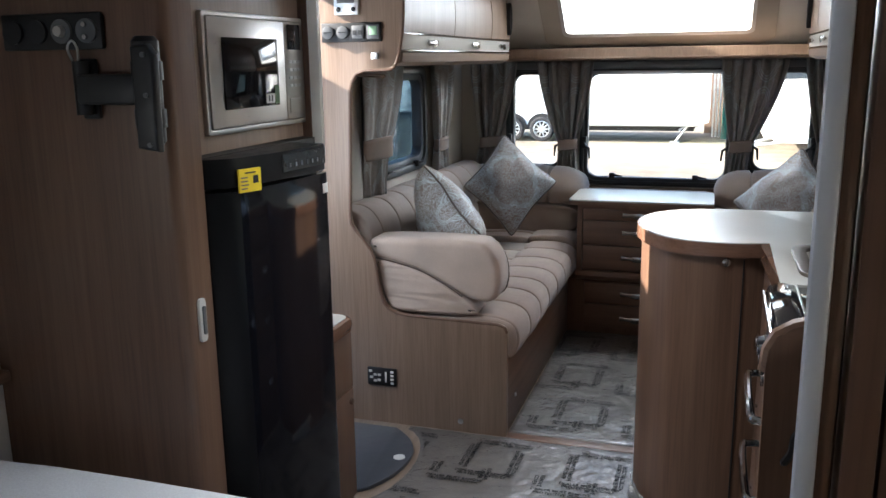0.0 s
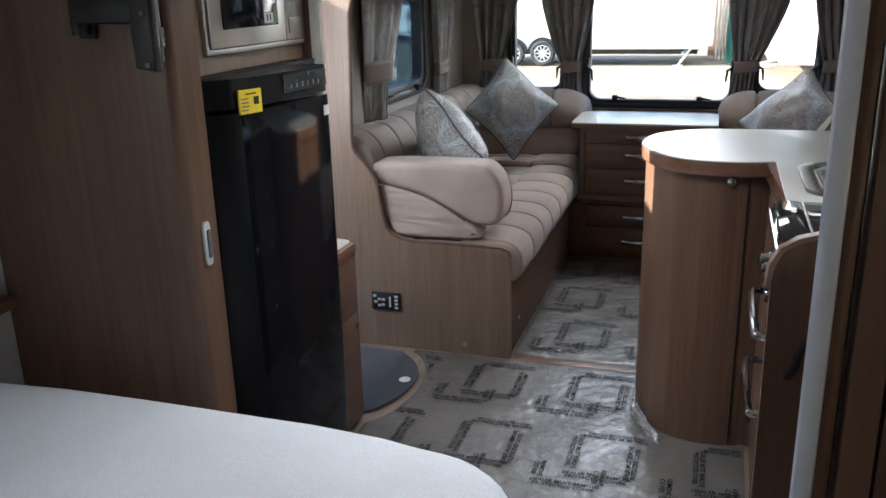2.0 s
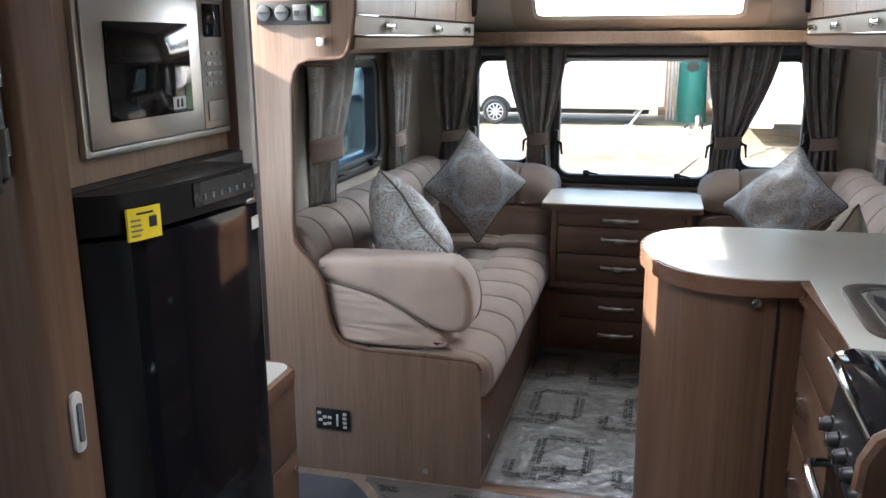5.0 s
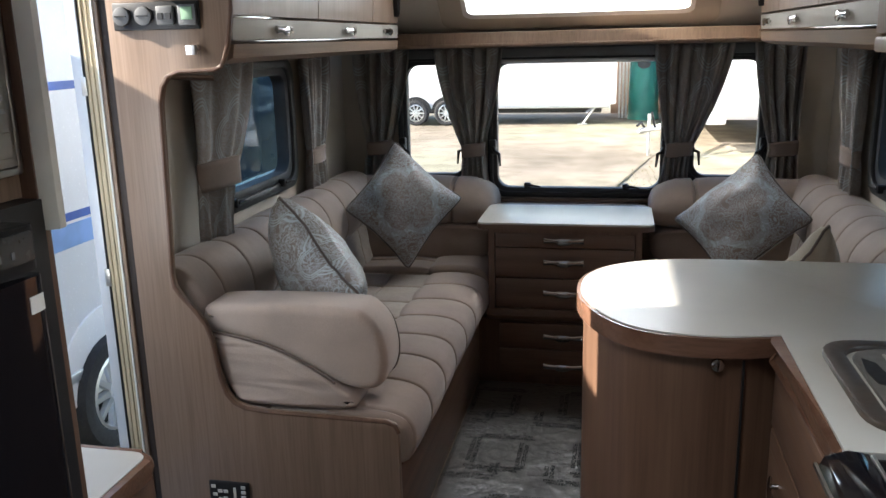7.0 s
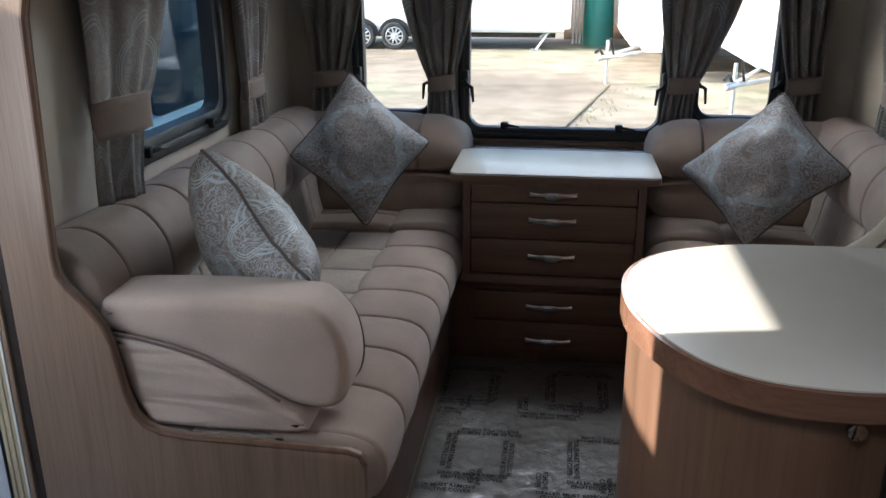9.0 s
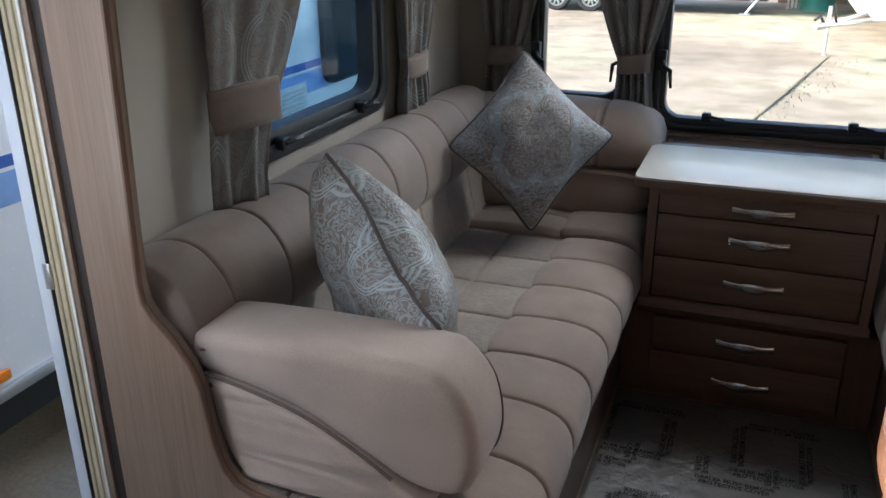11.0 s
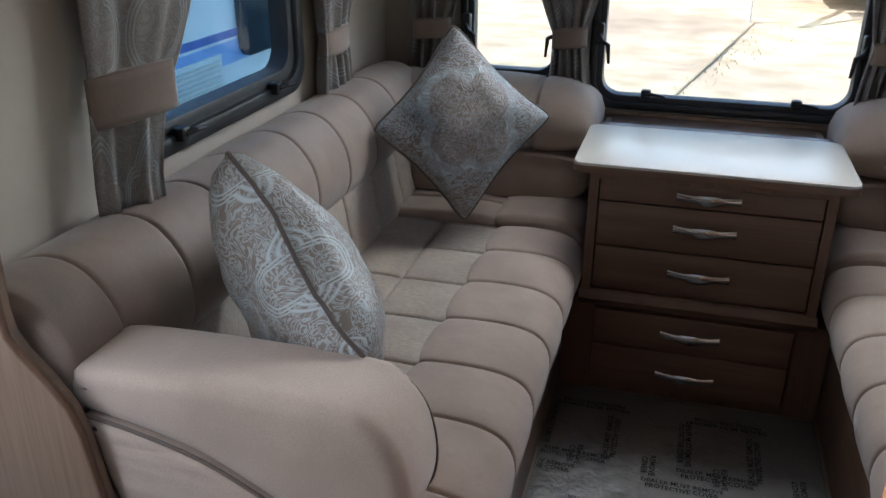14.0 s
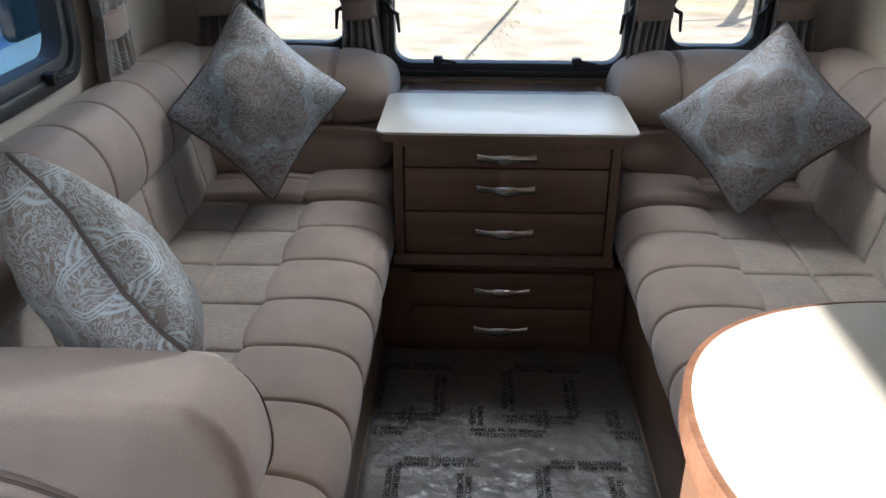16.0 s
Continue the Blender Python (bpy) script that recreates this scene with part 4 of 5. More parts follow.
sofa(1, "taupe ribbed upholstered sofa with walnut base")
sofa(-1, "taupe ribbed upholstered sofa beside the kitchen peninsula")


# ---- cushions ----


def pillow(name, T, R, B, L, fat, mat, label, back=None, pinch=0.115):
    """A filled square cushion with pointed corners and a corded rim; the four corners are given."""
    T, R, B, L = map(Vector, (T, R, B, L))
    th = thing(name, B, label, "cushion", "scatter cushions")
    nrm = (R - L).cross(T - B).normalized()

    def at(u, v):
        uu, vv = u * (1 - pinch * (1 - v * v)), v * (1 - pinch * (1 - u * u))
        a, b = (uu + 1) / 2, (vv + 1) / 2
        blunt = 1 - 0.055 * (u * v) ** 8
        a, b = 0.5 + (a - 0.5) * blunt, 0.5 + (b - 0.5) * blunt
        return (L * (1 - a) + T * a) * b + (B * (1 - a) + R * a) * (1 - b) + nrm * (0.016 * noise.noise((u * 1.6 + fat * 50, v * 1.6, 2.0)) + 0.003 * noise.noise((u * 9, v * 9, fat * 40)))

    n = 26
    for name2, sgn, m in (("front", 1, mat), ("back", -1, back or mat)):
        def fn(a, b):
            u, v = 2 * a - 1, 2 * b - 1
            h = fat * (max(0, 1 - u * u) * max(0, 1 - v * v)) ** 0.38
            h *= 1 + 0.10 * noise.noise((u * 2.2 + sgn, v * 2.2, fat * 30))
            return at(u, v) + nrm * sgn * h
        face = sheet(fn, n, n)
        lay_uv(face, n, n)
        part(name2, face, m, th, "", smooth=3)
    rim = [at(2 * i / n - 1, -1) for i in range(n)] + [at(1, 2 * i / n - 1) for i in range(n)] + [at(1 - 2 * i / n, 1) for i in range(n)] + [at(-1, 1 - 2 * i / n) for i in range(n + 1)]
    part("piping", tube(rim, 0.0045, 6), M_PIPING, th, "corded rim", smooth=3)
    return th


pillow("cushion", (-0.563, 4.507, 1.05), (-0.257, 4.519, 0.79), (-0.467, 4.305, 0.505), (-0.719, 4.22, 0.789), 0.092, M_DAMASK, "brown and blue-grey damask cushion standing on its corner")
pillow("cushion", (0.966, 4.50, 1.005), (1.15, 4.235, 0.775), (0.843, 4.26, 0.50), (0.640, 4.563, 0.705), 0.092, M_DAMASK, "brown and blue-grey damask cushion standing on its corner")
pillow("cushion", (-0.611, 3.283, 1.03), (-0.313, 3.115, 0.763), (-0.413, 3.385, 0.475), (-0.715, 3.56, 0.75), 0.112, M_SILVER, "silver and beige damask cushion behind the armrest", pinch=0.085)
pillow("cushion", (0.985, 3.29, 0.965), (1.10, 3.60, 0.72), (0.84, 3.44, 0.475), (0.755, 3.22, 0.70), 0.075, M_BEIGECUSH, "beige scatter cushion behind the peninsula")

# ---- chest of drawers between the sofas ----
chest = thing("chest_of_drawers", (0.2, 4.6, 0), "dark walnut chest of drawers with a pale top", "chest of drawers")
part("upper_body", box(-0.118, 0.514, 4.335, 4.94, 0.30, 0.700, 0.003), M_WOOD, chest)
part("face_frame", ring([(-0.118, 0.345), (0.514, 0.345), (0.514, 0.700), (-0.118, 0.700)], [(-0.092, 0.352), (0.489, 0.352), (0.489, 0.682), (-0.092, 0.682)], "y", 4.334, 4.312), M_WOOD, chest)
part("moulding", prism([(4.31, 0.335), (4.298, 0.325), (4.305, 0.308), (4.318, 0.30), (4.34, 0.298), (4.34, 0.345), (4.316, 0.345)], "x", -0.125, 0.52, 0.001), M_WOOD_X, chest, "stepped moulding")
part("lower_body", box(-0.168, 0.572, 4.345, 4.94, 0.0, 0.299, 0.002), M_WOOD, chest)
for z0, z1, hz, deep in ((0.622, 0.681, 0.654, 0), (0.489, 0.618, 0.561, 0), (0.355, 0.485, 0.427, 0), (0.168, 0.282, 0.228, 1), (0.040, 0.164, 0.094, 1)):
    y = 4.345 if deep else 4.334
    x0, x1 = (-0.075, 0.472) if deep else (-0.088, 0.485)
    dr = part("drawer", box(x0, x1, y - 0.019, y + 0.01, z0, z1, 0.003), M_WOOD_X, chest)
    bow_handle(dr, (0.198, y - 0.019, hz), 0.165, (1, 0, 0), (0, -1, 0))
part("top_board", prism(rounded(-0.166, 0.562, 4.295, 4.70, 0.03, 5), "z", 0.7005, 0.7205, 0.003), M_WOOD_X, chest)
part("top", prism(rounded(-0.164, 0.560, 4.297, 4.70, 0.03, 5), "z", 0.7208, 0.728, 0.002), M_LAMINATE, chest, "pale satin laminate top")
part("upstand", box(-0.14, 0.54, 4.702, 4.742, 0.70, 0.7265, 0.003), M_WOOD_X, chest, "walnut upstand strip")
part("sill_board", box(-0.14, 0.54, 4.744, 4.948, 0.67, 0.69, 0.003), M_WALL, chest, "beige board behind the top")

# ---- kitchen peninsula and run ----
near = [(0.708, 2.475), (0.62, 2.455), (0.54, 2.457), (0.47, 2.475), (0.41, 2.52), (0.36, 2.60), (0.325, 2.72), (0.331, 2.85), (0.378, 2.945), (0.46, 3.008), (0.57, 3.042), (0.72, 3.05)]
curve = [(p.x, p.y) for p in spline([(a, b, 0) for a, b in near], 5)]


def inset(pts, d):
    """The curved end drawn in by d."""
    out = []
    for i, p in enumerate(pts):
        a, b = Vector(pts[max(i - 1, 0)]), Vector(pts[min(i + 1, len(pts) - 1)])
        t = (b - a).normalized()
        out.append((p[0] + t.y * d, p[1] - t.x * d))
    return out


pen = thing("kitchen_peninsula", (0.8, 2.8, 0), "curved walnut kitchen peninsula cabinet", "cabinet")
c_in = inset(curve, 0.016)
if Vector(c_in[30]).x < Vector(curve[30]).x:
    c_in = inset(curve, -0.016)
part("body", prism([(0.70, 2.50)] + c_in[2:] + [(1.335, 3.04), (1.335, 2.50)], "z", 0.0, 0.878), M_WOOD, pen)
part("door_gap", box(0.648, 0.652, 2.468, 2.476, 0.02, 0.87), M_BLACK, pen, "dark door gap")
part("lock", disc((0.602, 2.474, 0.862), "y", 0.013, -0.014, 18, 0.003), M_CHROME, pen, "round chrome lock")
top = thing("kitchen_worktop", (0.8, 2.6, 0.86), "cream laminate worktop with lacquered wooden edge", "worktop")
slab = curve + [(1.337, 3.058), (1.337, 2.02), (0.702, 2.02)]
part("edge_lip", prism(slab, "z", 0.879, 0.9185, 0.017, 5), M_LIP, top, "glossy red-brown bullnose edge")
d = 0.009
w_in = inset(curve, d if Vector(inset(curve, d)[30]).x > Vector(curve[30]).x else -d)
part("surface", prism([(0.716, 2.485)] + w_in[2:] + [(1.336, 3.045), (1.336, 2.022), (0.716, 2.022)], "z", 0.905, 0.9212, 0.001), M_LAMINATE, top, "cream laminate surface")
sink = thing("sink", (0.95, 2.25, 0.90), "bronze-rimmed sink with a ribbed chopping cover", "sink")
part("rim", ring(rounded(0.765, 1.22, 2.07, 2.45, 0.07, 5), rounded(0.80, 1.19, 2.10, 2.42, 0.055, 5), "z", 0.919, 0.931, 0.003), plain("bronze_sink", (0.085, 0.066, 0.052), 0.35, 0.4), sink)
cov = part("cover", prism(rounded(0.81, 1.185, 2.108, 2.412, 0.05, 5), "z", 0.915, 0.928, 0.004), plain("sink_cover", (0.13, 0.117, 0.10), 0.4), sink, "grey-beige chopping cover")
for i in range(7):
    part("rib", box(0.86 + 0.045 * i, 0.866 + 0.045 * i, 2.14, 2.38, 0.9285, 0.931, 0.001), M_LAMINATE, cov)
part("grip_hole", prism([(0.835, 2.24), (0.845, 2.29), (0.84, 2.34), (0.822, 2.36), (0.815, 2.30), (0.82, 2.25)], "z", 0.9282, 0.9295), M_BLACK, cov, "dark grip cut-out")

kc = thing("drawer_unit", (0.72, 2.26, 0), "walnut kitchen drawer unit with chrome handles", "cabinet")
part("body", box(0.725, 1.33, 2.022, 2.472, 0.0, 0.878, 0.002), M_WOOD, kc)
for z0, z1 in ((0.745, 0.873), (0.565, 0.740), (0.345, 0.560), (0.06, 0.340)):
    dr = part("drawer", box(0.706, 0.727, 2.03, 2.47, z0, z1, 0.003), M_WOOD_Y, kc)
    if z0 < 0.7:
        bow_handle(dr, (0.706, 2.32, (z0 + z1) / 2 + 0.02), 0.12, (0, 1, 0), (-1, 0, 0))

ck = thing("cooker", (0.95, 1.85, 0), "black and chrome built-in cooker with oven handles", "cooker")
part("body", box(0.715, 1.33, 1.686, 2.018, 0.0, 0.885, 0.004), M_BLACK, ck)
part("top_rail", prism([(0.690, 0.872), (0.680, 0.892), (0.690, 0.916), (0.72, 0.926), (0.745, 0.922), (0.745, 0.872)], "y", 1.684, 2.016, 0.003), M_GLOSS, ck, "black glass front rail")
part("rail_trim", tube([(0.681, 1.685, 0.900), (0.681, 2.015, 0.900)], 0.005, 8), M_CHROME, ck, "thin chrome trim")
part("hob_glass", box(0.748, 1.32, 1.69, 2.012, 0.886, 0.918, 0.004), M_GLOSS, ck, "black glass hob lid")
part("hob_edge", box(0.7465, 0.752, 1.69, 2.012, 0.9185, 0.923, 0.001), M_STEEL, ck, "steel edge of the hob lid")
part("control_fascia", prism([(0.70, 0.868), (0.684, 0.745), (0.72, 0.745), (0.72, 0.868)], "y", 1.69, 2.01, 0.003), M_BLACK, ck)
for i in range(5):
    y = 1.725 + 0.064 * i
    kb = part("knob", tube([(0.696, y, 0.79), (0.688, y, 0.789), (0.676, y, 0.787), (0.672, y, 0.786)], [0.016, 0.0145, 0.013, 0.010], 16), M_BLACK, ck)
    part("knob_ring", tube([(0.692, y, 0.7895), (0.689, y, 0.789)], 0.0165, 18), M_CHROME, kb, "chrome ring")
    part("knob_cap", box(0.668, 0.675, y - 0.0025, y + 0.0025, 0.775, 0.799, 0.0015), M_CHROME, kb, "chrome pointer")
for z0, z1, hz in ((0.60, 0.738, 0.705), (0.05, 0.595, 0.525)):
    dr = part("oven_door", box(0.695, 0.716, 1.69, 2.012, z0, z1, 0.005), M_GLOSS, ck, "black glass oven door")
    part("handle", tube(spline([(0.695, 1.705, hz), (0.668, 1.708, hz), (0.655, 1.735, hz), (0.655, 1.965, hz), (0.668, 1.99, hz), (0.695, 1.995, hz)], 4), 0.009, 10), M_CHROME, dr, "chrome bar handle")
ep = thing("kitchen_end_panel", (1.0, 1.67, 0), "walnut end panel with a shaped top beside the cooker", "panel")
endp = [(0.675, 0.0), (0.672, 0.83), (0.675, 0.875), (0.69, 0.908), (0.72, 0.928), (0.76, 0.94), (0.80, 0.965), (0.85, 0.995), (0.93, 1.01), (1.337, 1.015), (1.337, 0.0)]
part("panel", prism(endp, "y", 1.655, 1.682, 0.003), M_WOOD, ep)
part("edging", tube([(x, 1.668, z) for x, z in endp[1:-2]], 0.0135, 8), M_WOOD_X, ep, "rounded edging")
part("strap", tube(spline([(0.715, 1.65, 0.64), (0.73, 1.645, 0.67), (0.735, 1.644, 0.705), (0.755, 1.644, 0.73), (0.785, 1.648, 0.74)], 4), [0.003] + [0.008] * 15 + [0.006], 6), M_BLACK, ep, "black strap")
kl = thing("kitchen_locker", (1.1, 2.3, 1.45), "walnut overhead kitchen locker", "locker")
part("body", box(0.98, 1.335, 1.46, 2.965, 1.46, CEIL - 0.002, 0.004), M_WOOD_Y, kl)
part("pelmet", box(0.955, 1.335, 1.45, 2.968, 1.425, 1.459, 0.006), M_OAK_Y, kl)
for a, b in ((1.47, 1.96), (1.966, 2.46), (2.466, 2.96)):
    dr = part("door", box(0.955, 0.979, a, b, 1.465, CEIL - 0.004, 0.004), M_WOOD, kl)
    bow_handle(dr, (0.955, (a + b) / 2, 1.50), 0.12, (0, 1, 0), (-1, 0, 0))

# ---- tall cabinet with microwave and fridge ----
tc = thing("tall_cabinet", (-0.75, 1.75, 0), "tall dark walnut cabinet round the fridge and microwave", "cabinet")
part("end_panel", prism([(-0.998, 1.405)] + [(-0.500 + 0.025 * math.sin(radians(a)), 1.43 - 0.025 * math.cos(radians(a))) for a in range(0, 91, 15)] + [(-0.475, 1.497), (-0.998, 1.497)], "z", 0.0, 1.946), M_WOOD, tc)
part("side_panel", box(-0.998, -0.50, 2.062, 2.085, 0.0, 1.946, 0.003), M_WOOD, tc)
# cream raised to carry the doorway's light on this edge
part("metal_trim", prism([(-0.515, 2.0635), (-0.492, 2.066), (-0.478, 2.078), (-0.478, 2.094), (-0.515, 2.094)], "z", 1.19, 1.946, 0.002), plain("doorway_lit_cream", (0.80, 0.77, 0.69), 0.15), tc, "gloss cream upright trim strip, paled for doorway light")
part("back", box(-0.998, -0.90, 1.499, 2.061, 0.0, 1.946), M_WOOD, tc)
part("niche_front", ring([(1.499, 1.245), (2.060, 1.245), (2.060, 1.946), (1.499, 1.946)], [(1.605, 1.298), (2.045, 1.298), (2.045, 1.54), (1.605, 1.54)], "x", -0.55, -0.526), M_OAK, tc, "lighter walnut front round the microwave")
part("latch_plate", prism(rounded(1.436, 1.460, 0.858, 0.955, 0.010, 4), "x", -0.475, -0.467, 0.002), M_PALE, tc, "pale door latch plate")
part("latch_slot", prism(rounded(1.443, 1.453, 0.875, 0.938, 0.004, 3), "x", -0.467, -0.463, 0.001), M_GREYPLASTIC, tc)

mw = thing("microwave", (-0.55, 1.82, 1.285), "built-in steel microwave with a dark glass door", "microwave")
part("casing", box(-0.85, -0.5260, 1.607, 2.043, 1.30, 1.538), M_BLACK, mw)
part("trim_frame", ring(rounded(1.590, 2.058, 1.284, 1.556, 0.006, 2), rounded(1.602, 2.046, 1.296, 1.545, 0.004, 2), "x", -0.5260, -0.5140, 0.002), M_STEEL, mw)
part("door", box(-0.5260, -0.5100, 1.603, 1.950, 1.297, 1.544, 0.003), M_STEEL, mw, "brushed steel door")
part("window", box(-0.5105, -0.5060, 1.655, 1.905, 1.338, 1.500, 0.002), M_GLOSS, mw, "dark glass window")
part("control_strip", box(-0.5260, -0.5110, 1.953, 2.045, 1.297, 1.544, 0.003), M_STEEL, mw, "brushed steel control strip")
part("display", box(-0.5112, -0.5080, 1.965, 2.033, 1.475, 1.538, 0.002), M_GLOSS, mw, "black display")
for r in range(4):
    for k in range(3):
        part("button", box(-0.5112, -0.5085, 1.968 + 0.022 * k, 1.985 + 0.022 * k, 1.44 - 0.020 * r, 1.448 - 0.020 * r, 0.001), M_ALU, mw)
part("open_button", box(-0.5112, -0.5080, 1.965, 2.033, 1.312, 1.352, 0.002), M_STEEL, mw)
part("sticker", box(-0.5065, -0.5052, 1.835, 1.878, 1.345, 1.368), M_WHITE, mw, "white paper sticker")
part("sticker", box(-0.5065, -0.5052, 1.880, 1.902, 1.342, 1.388), plain("green_sticker", (0.12, 0.2, 0.09), 0.5), mw, "small green sticker")
part("sticker_mark", box(-0.5054, -0.5048, 1.846, 1.853, 1.349, 1.364), M_BLACK, mw)
part("sticker_mark", box(-0.5054, -0.5048, 1.860, 1.867, 1.349, 1.364), M_BLACK, mw)

fg = thing("fridge", (-0.6, 1.68, 0), "black gloss fridge with a bowed door", "fridge")
bow = [(-0.478, 1.500), (-0.450, 1.515), (-0.424, 1.543), (-0.405, 1.60), (-0.390, 1.68), (-0.380, 1.77), (-0.374, 1.86), (-0.376, 1.885), (-0.386, 1.895)]
bow = [(p.x, p.y) for p in spline([(a, b, 0) for a, b in bow], 5)]
part("casing", box(-0.89, -0.492, 1.499, 2.06, 0.02, 1.243), M_BLACK, fg)
part("door", prism(bow + [(-0.49, 1.897), (-0.49, 1.500)], "z", 0.09, 1.172, 0.003), M_GLOSS, fg, "black mirror-gloss door")
hdr = part("header", prism([(x - 0.004, y) for x, y in bow] + [(-0.49, 1.897), (-0.49, 1.500)], "z", 1.180, 1.243, 0.004), M_SATIN, fg, "matt black header strip")


def on_bow(y, lift):
    for (xa, ya), (xb, yb) in zip(bow, bow[1:]):
        if ya <= y <= yb:
            t = (y - ya) / (yb - ya)
            return xa + (xb - xa) * t - 0.004 + lift
    return bow[-1][0] + lift


def bow_patch(y0, y1, z0, z1, lift):
    n = 5
    pts = [(on_bow(y0 + (y1 - y0) * i / n, lift), y0 + (y1 - y0) * i / n) for i in range(n + 1)]
    return prism(pts + [(x - 0.004, y) for x, y in reversed(pts)], "z", z0, z1)


part("door_edge", bow_patch(1.5005, 1.548, 0.092, 1.17, 0.0055), M_SATIN, fg, "matt black door edge")
lab = thing("energy_label", (-0.42, 1.58, 1.16), "yellow energy label stuck on the fridge header", "label")
part("paper", bow_patch(1.542, 1.600, 1.168, 1.219, 0.012), M_YELLOW, lab)
for z, a, b in ((1.210, 1.556, 1.585), (1.200, 1.546, 1.562), (1.192, 1.546, 1.562), (1.184, 1.546, 1.564), (1.176, 1.546, 1.560)):
    part("print_bar", bow_patch(a, b, z - 0.0015, z + 0.0015, 0.0128), M_BLACK if z > 1.205 else M_TIE, lab)
part("print_block", bow_patch(1.577, 1.591, 1.186, 1.203, 0.0128), M_BLACK, lab)
part("control_strip", bow_patch(1.69, 1.88, 1.195, 1.236, 0.003), M_STRIP, fg, "dark grey control strip")
for i in range(6):
    part("control_mark", bow_patch(1.715 + 0.024 * i, 1.721 + 0.024 * i, 1.204, 1.214, 0.004), M_GREYPLASTIC, fg)
part("tag", bow_patch(1.855, 1.884, 1.122, 1.146, 0.0055), M_PALE, fg, "pale paper tag")

bkt = thing("tv_bracket", (-0.543, 1.40, 1.3), "black folding television bracket on the cabinet end", "tv bracket")
part("wall_plate", box(-0.678, -0.638, 1.393, 1.4045, 1.335, 1.455, 0.004), M_BLACK, bkt)
part("pivot", tube([(-0.658, 1.378, 1.345), (-0.658, 1.378, 1.45)], 0.017, 14), M_BLACK, bkt)
part("arm", box(-0.658, -0.503, 1.352, 1.384, 1.365, 1.425, 0.010), M_BLACK, bkt)
part("joint", tube([(-0.491, 1.362, 1.285), (-0.491, 1.362, 1.295), (-0.491, 1.362, 1.485), (-0.491, 1.362, 1.495)], [0.018, 0.026, 0.026, 0.018], 16), M_BLACK, bkt)
for z in (1.34, 1.43):
    part("collar", tube([(-0.491, 1.362, z - 0.018), (-0.491, 1.362, z + 0.018)], 0.030, 16), M_BLACK, bkt)
part("screen_plate", prism([(-0.499, 1.285), (-0.452, 1.278), (-0.447, 1.46), (-0.462, 1.48), (-0.499, 1.475)], "y", 1.322, 1.345, 0.007, 3), M_BLACK, bkt)
for z in (1.292, 1.385, 1.46):
    part("bolt", tube([(-0.468, 1.322, z), (-0.468, 1.318, z)], 0.005, 10), M_GREYPLASTIC, bkt)
tvs = thing("tv_socket_panel", (-0.736, 1.40, 1.5), "black panel with four round sockets", "socket")
part("plate", box(-0.861, -0.614, 1.393, 1.4045, 1.473, 1.545, 0.004), M_BLACK, tvs)
for i in range(4):
    x = -0.829 + 0.061 * i
    part("socket_cap", tube([(x, 1.393, 1.509), (x, 1.386, 1.509)], 0.024, 20), M_BLACK if i < 2 else M_GREYPLASTIC, tvs)
    if i == 2:
        part("pin", tube([(x, 1.386, 1.509), (x, 1.376, 1.509)], [0.012, 0.010], 16), M_STEEL, tvs, "round aerial connector")
    if i == 3:
        for dz in (-0.012, 0.012):
            part("pin", tube([(x, 1.386, 1.509 + dz), (x, 1.380, 1.509 + dz)], 0.005, 10), M_CHROME, tvs, "chrome connector")
cab = thing("cable_loop", (-0.7, 1.38, 1.46), "small wire loop above the bracket", "cable")
part("wire", tube(spline([(-0.675, 1.376, 1.45), (-0.682, 1.372, 1.475), (-0.670, 1.372, 1.49), (-0.658, 1.372, 1.475), (-0.662, 1.376, 1.452)], 4), 0.0025, 6), M_STEEL, cab)

dz = thing("dresser", (-0.75, 2.2, 0), "low walnut dresser with a cream top beside the fridge", "cabinet")
part("body", box(-0.995, -0.555, 2.088, 2.35, 0.0, 0.599, 0.004), M_WOOD, dz)
part("door", box(-0.553, -0.536, 2.095, 2.345, 0.02, 0.40, 0.003), M_WOOD, dz)
part("drawer", box(-0.553, -0.536, 2.095, 2.345, 0.405, 0.597, 0.003), M_WOOD, dz)
part("lock", tube([(-0.536, 2.32, 0.36), (-0.528, 2.32, 0.36)], 0.010, 14), M_CHROME, dz, "small chrome lock")
part("edge_lip", prism(rounded(-0.995, -0.528, 2.089, 2.372, 0.045, 5), "z", 0.600, 0.640, 0.016, 4), M_LIP, dz, "red-brown bullnose edge")
part("surface", prism(rounded(-0.99, -0.545, 2.09, 2.355, 0.035, 5), "z", 0.63, 0.6425), M_LAMINATE, dz, "cream laminate surface")

# ---- bedroom end ----
bed = thing("bed", (-0.35, 0.0, 0), "bed with a smooth white mattress cover", "bed")
bl = [(-0.99, -1.3), (-0.99, -0.6), (-0.99, 0.1), (-0.99, 0.7), (-0.99, 1.20)] + [(-0.93 + 0.09 * math.cos(radians(a)), 1.19 + 0.09 * math.sin(radians(a))) for a in range(150, 90, -15)] + [(-0.75, 1.292), (-0.55, 1.296), (-0.35, 1.294), (-0.15, 1.288), (0.0, 1.276)] + [(0.09 + 0.20 * math.sin(radians(a)), 1.06 + 0.20 * math.cos(radians(a))) for a in range(10, 91, 10)] + [(0.295, 0.9), (0.295, 0.4), (0.295, -0.2), (0.295, -0.8), (0.295, -1.3), (-0.35, -1.3)]
part("base", prism([(x * 0.98, y - 0.03) for x, y in bl], "z", 0.0, 0.40), M_WOOD, bed)
bm = bmesh.new()
rows = []
mid = Vector((-0.35, -0.05))
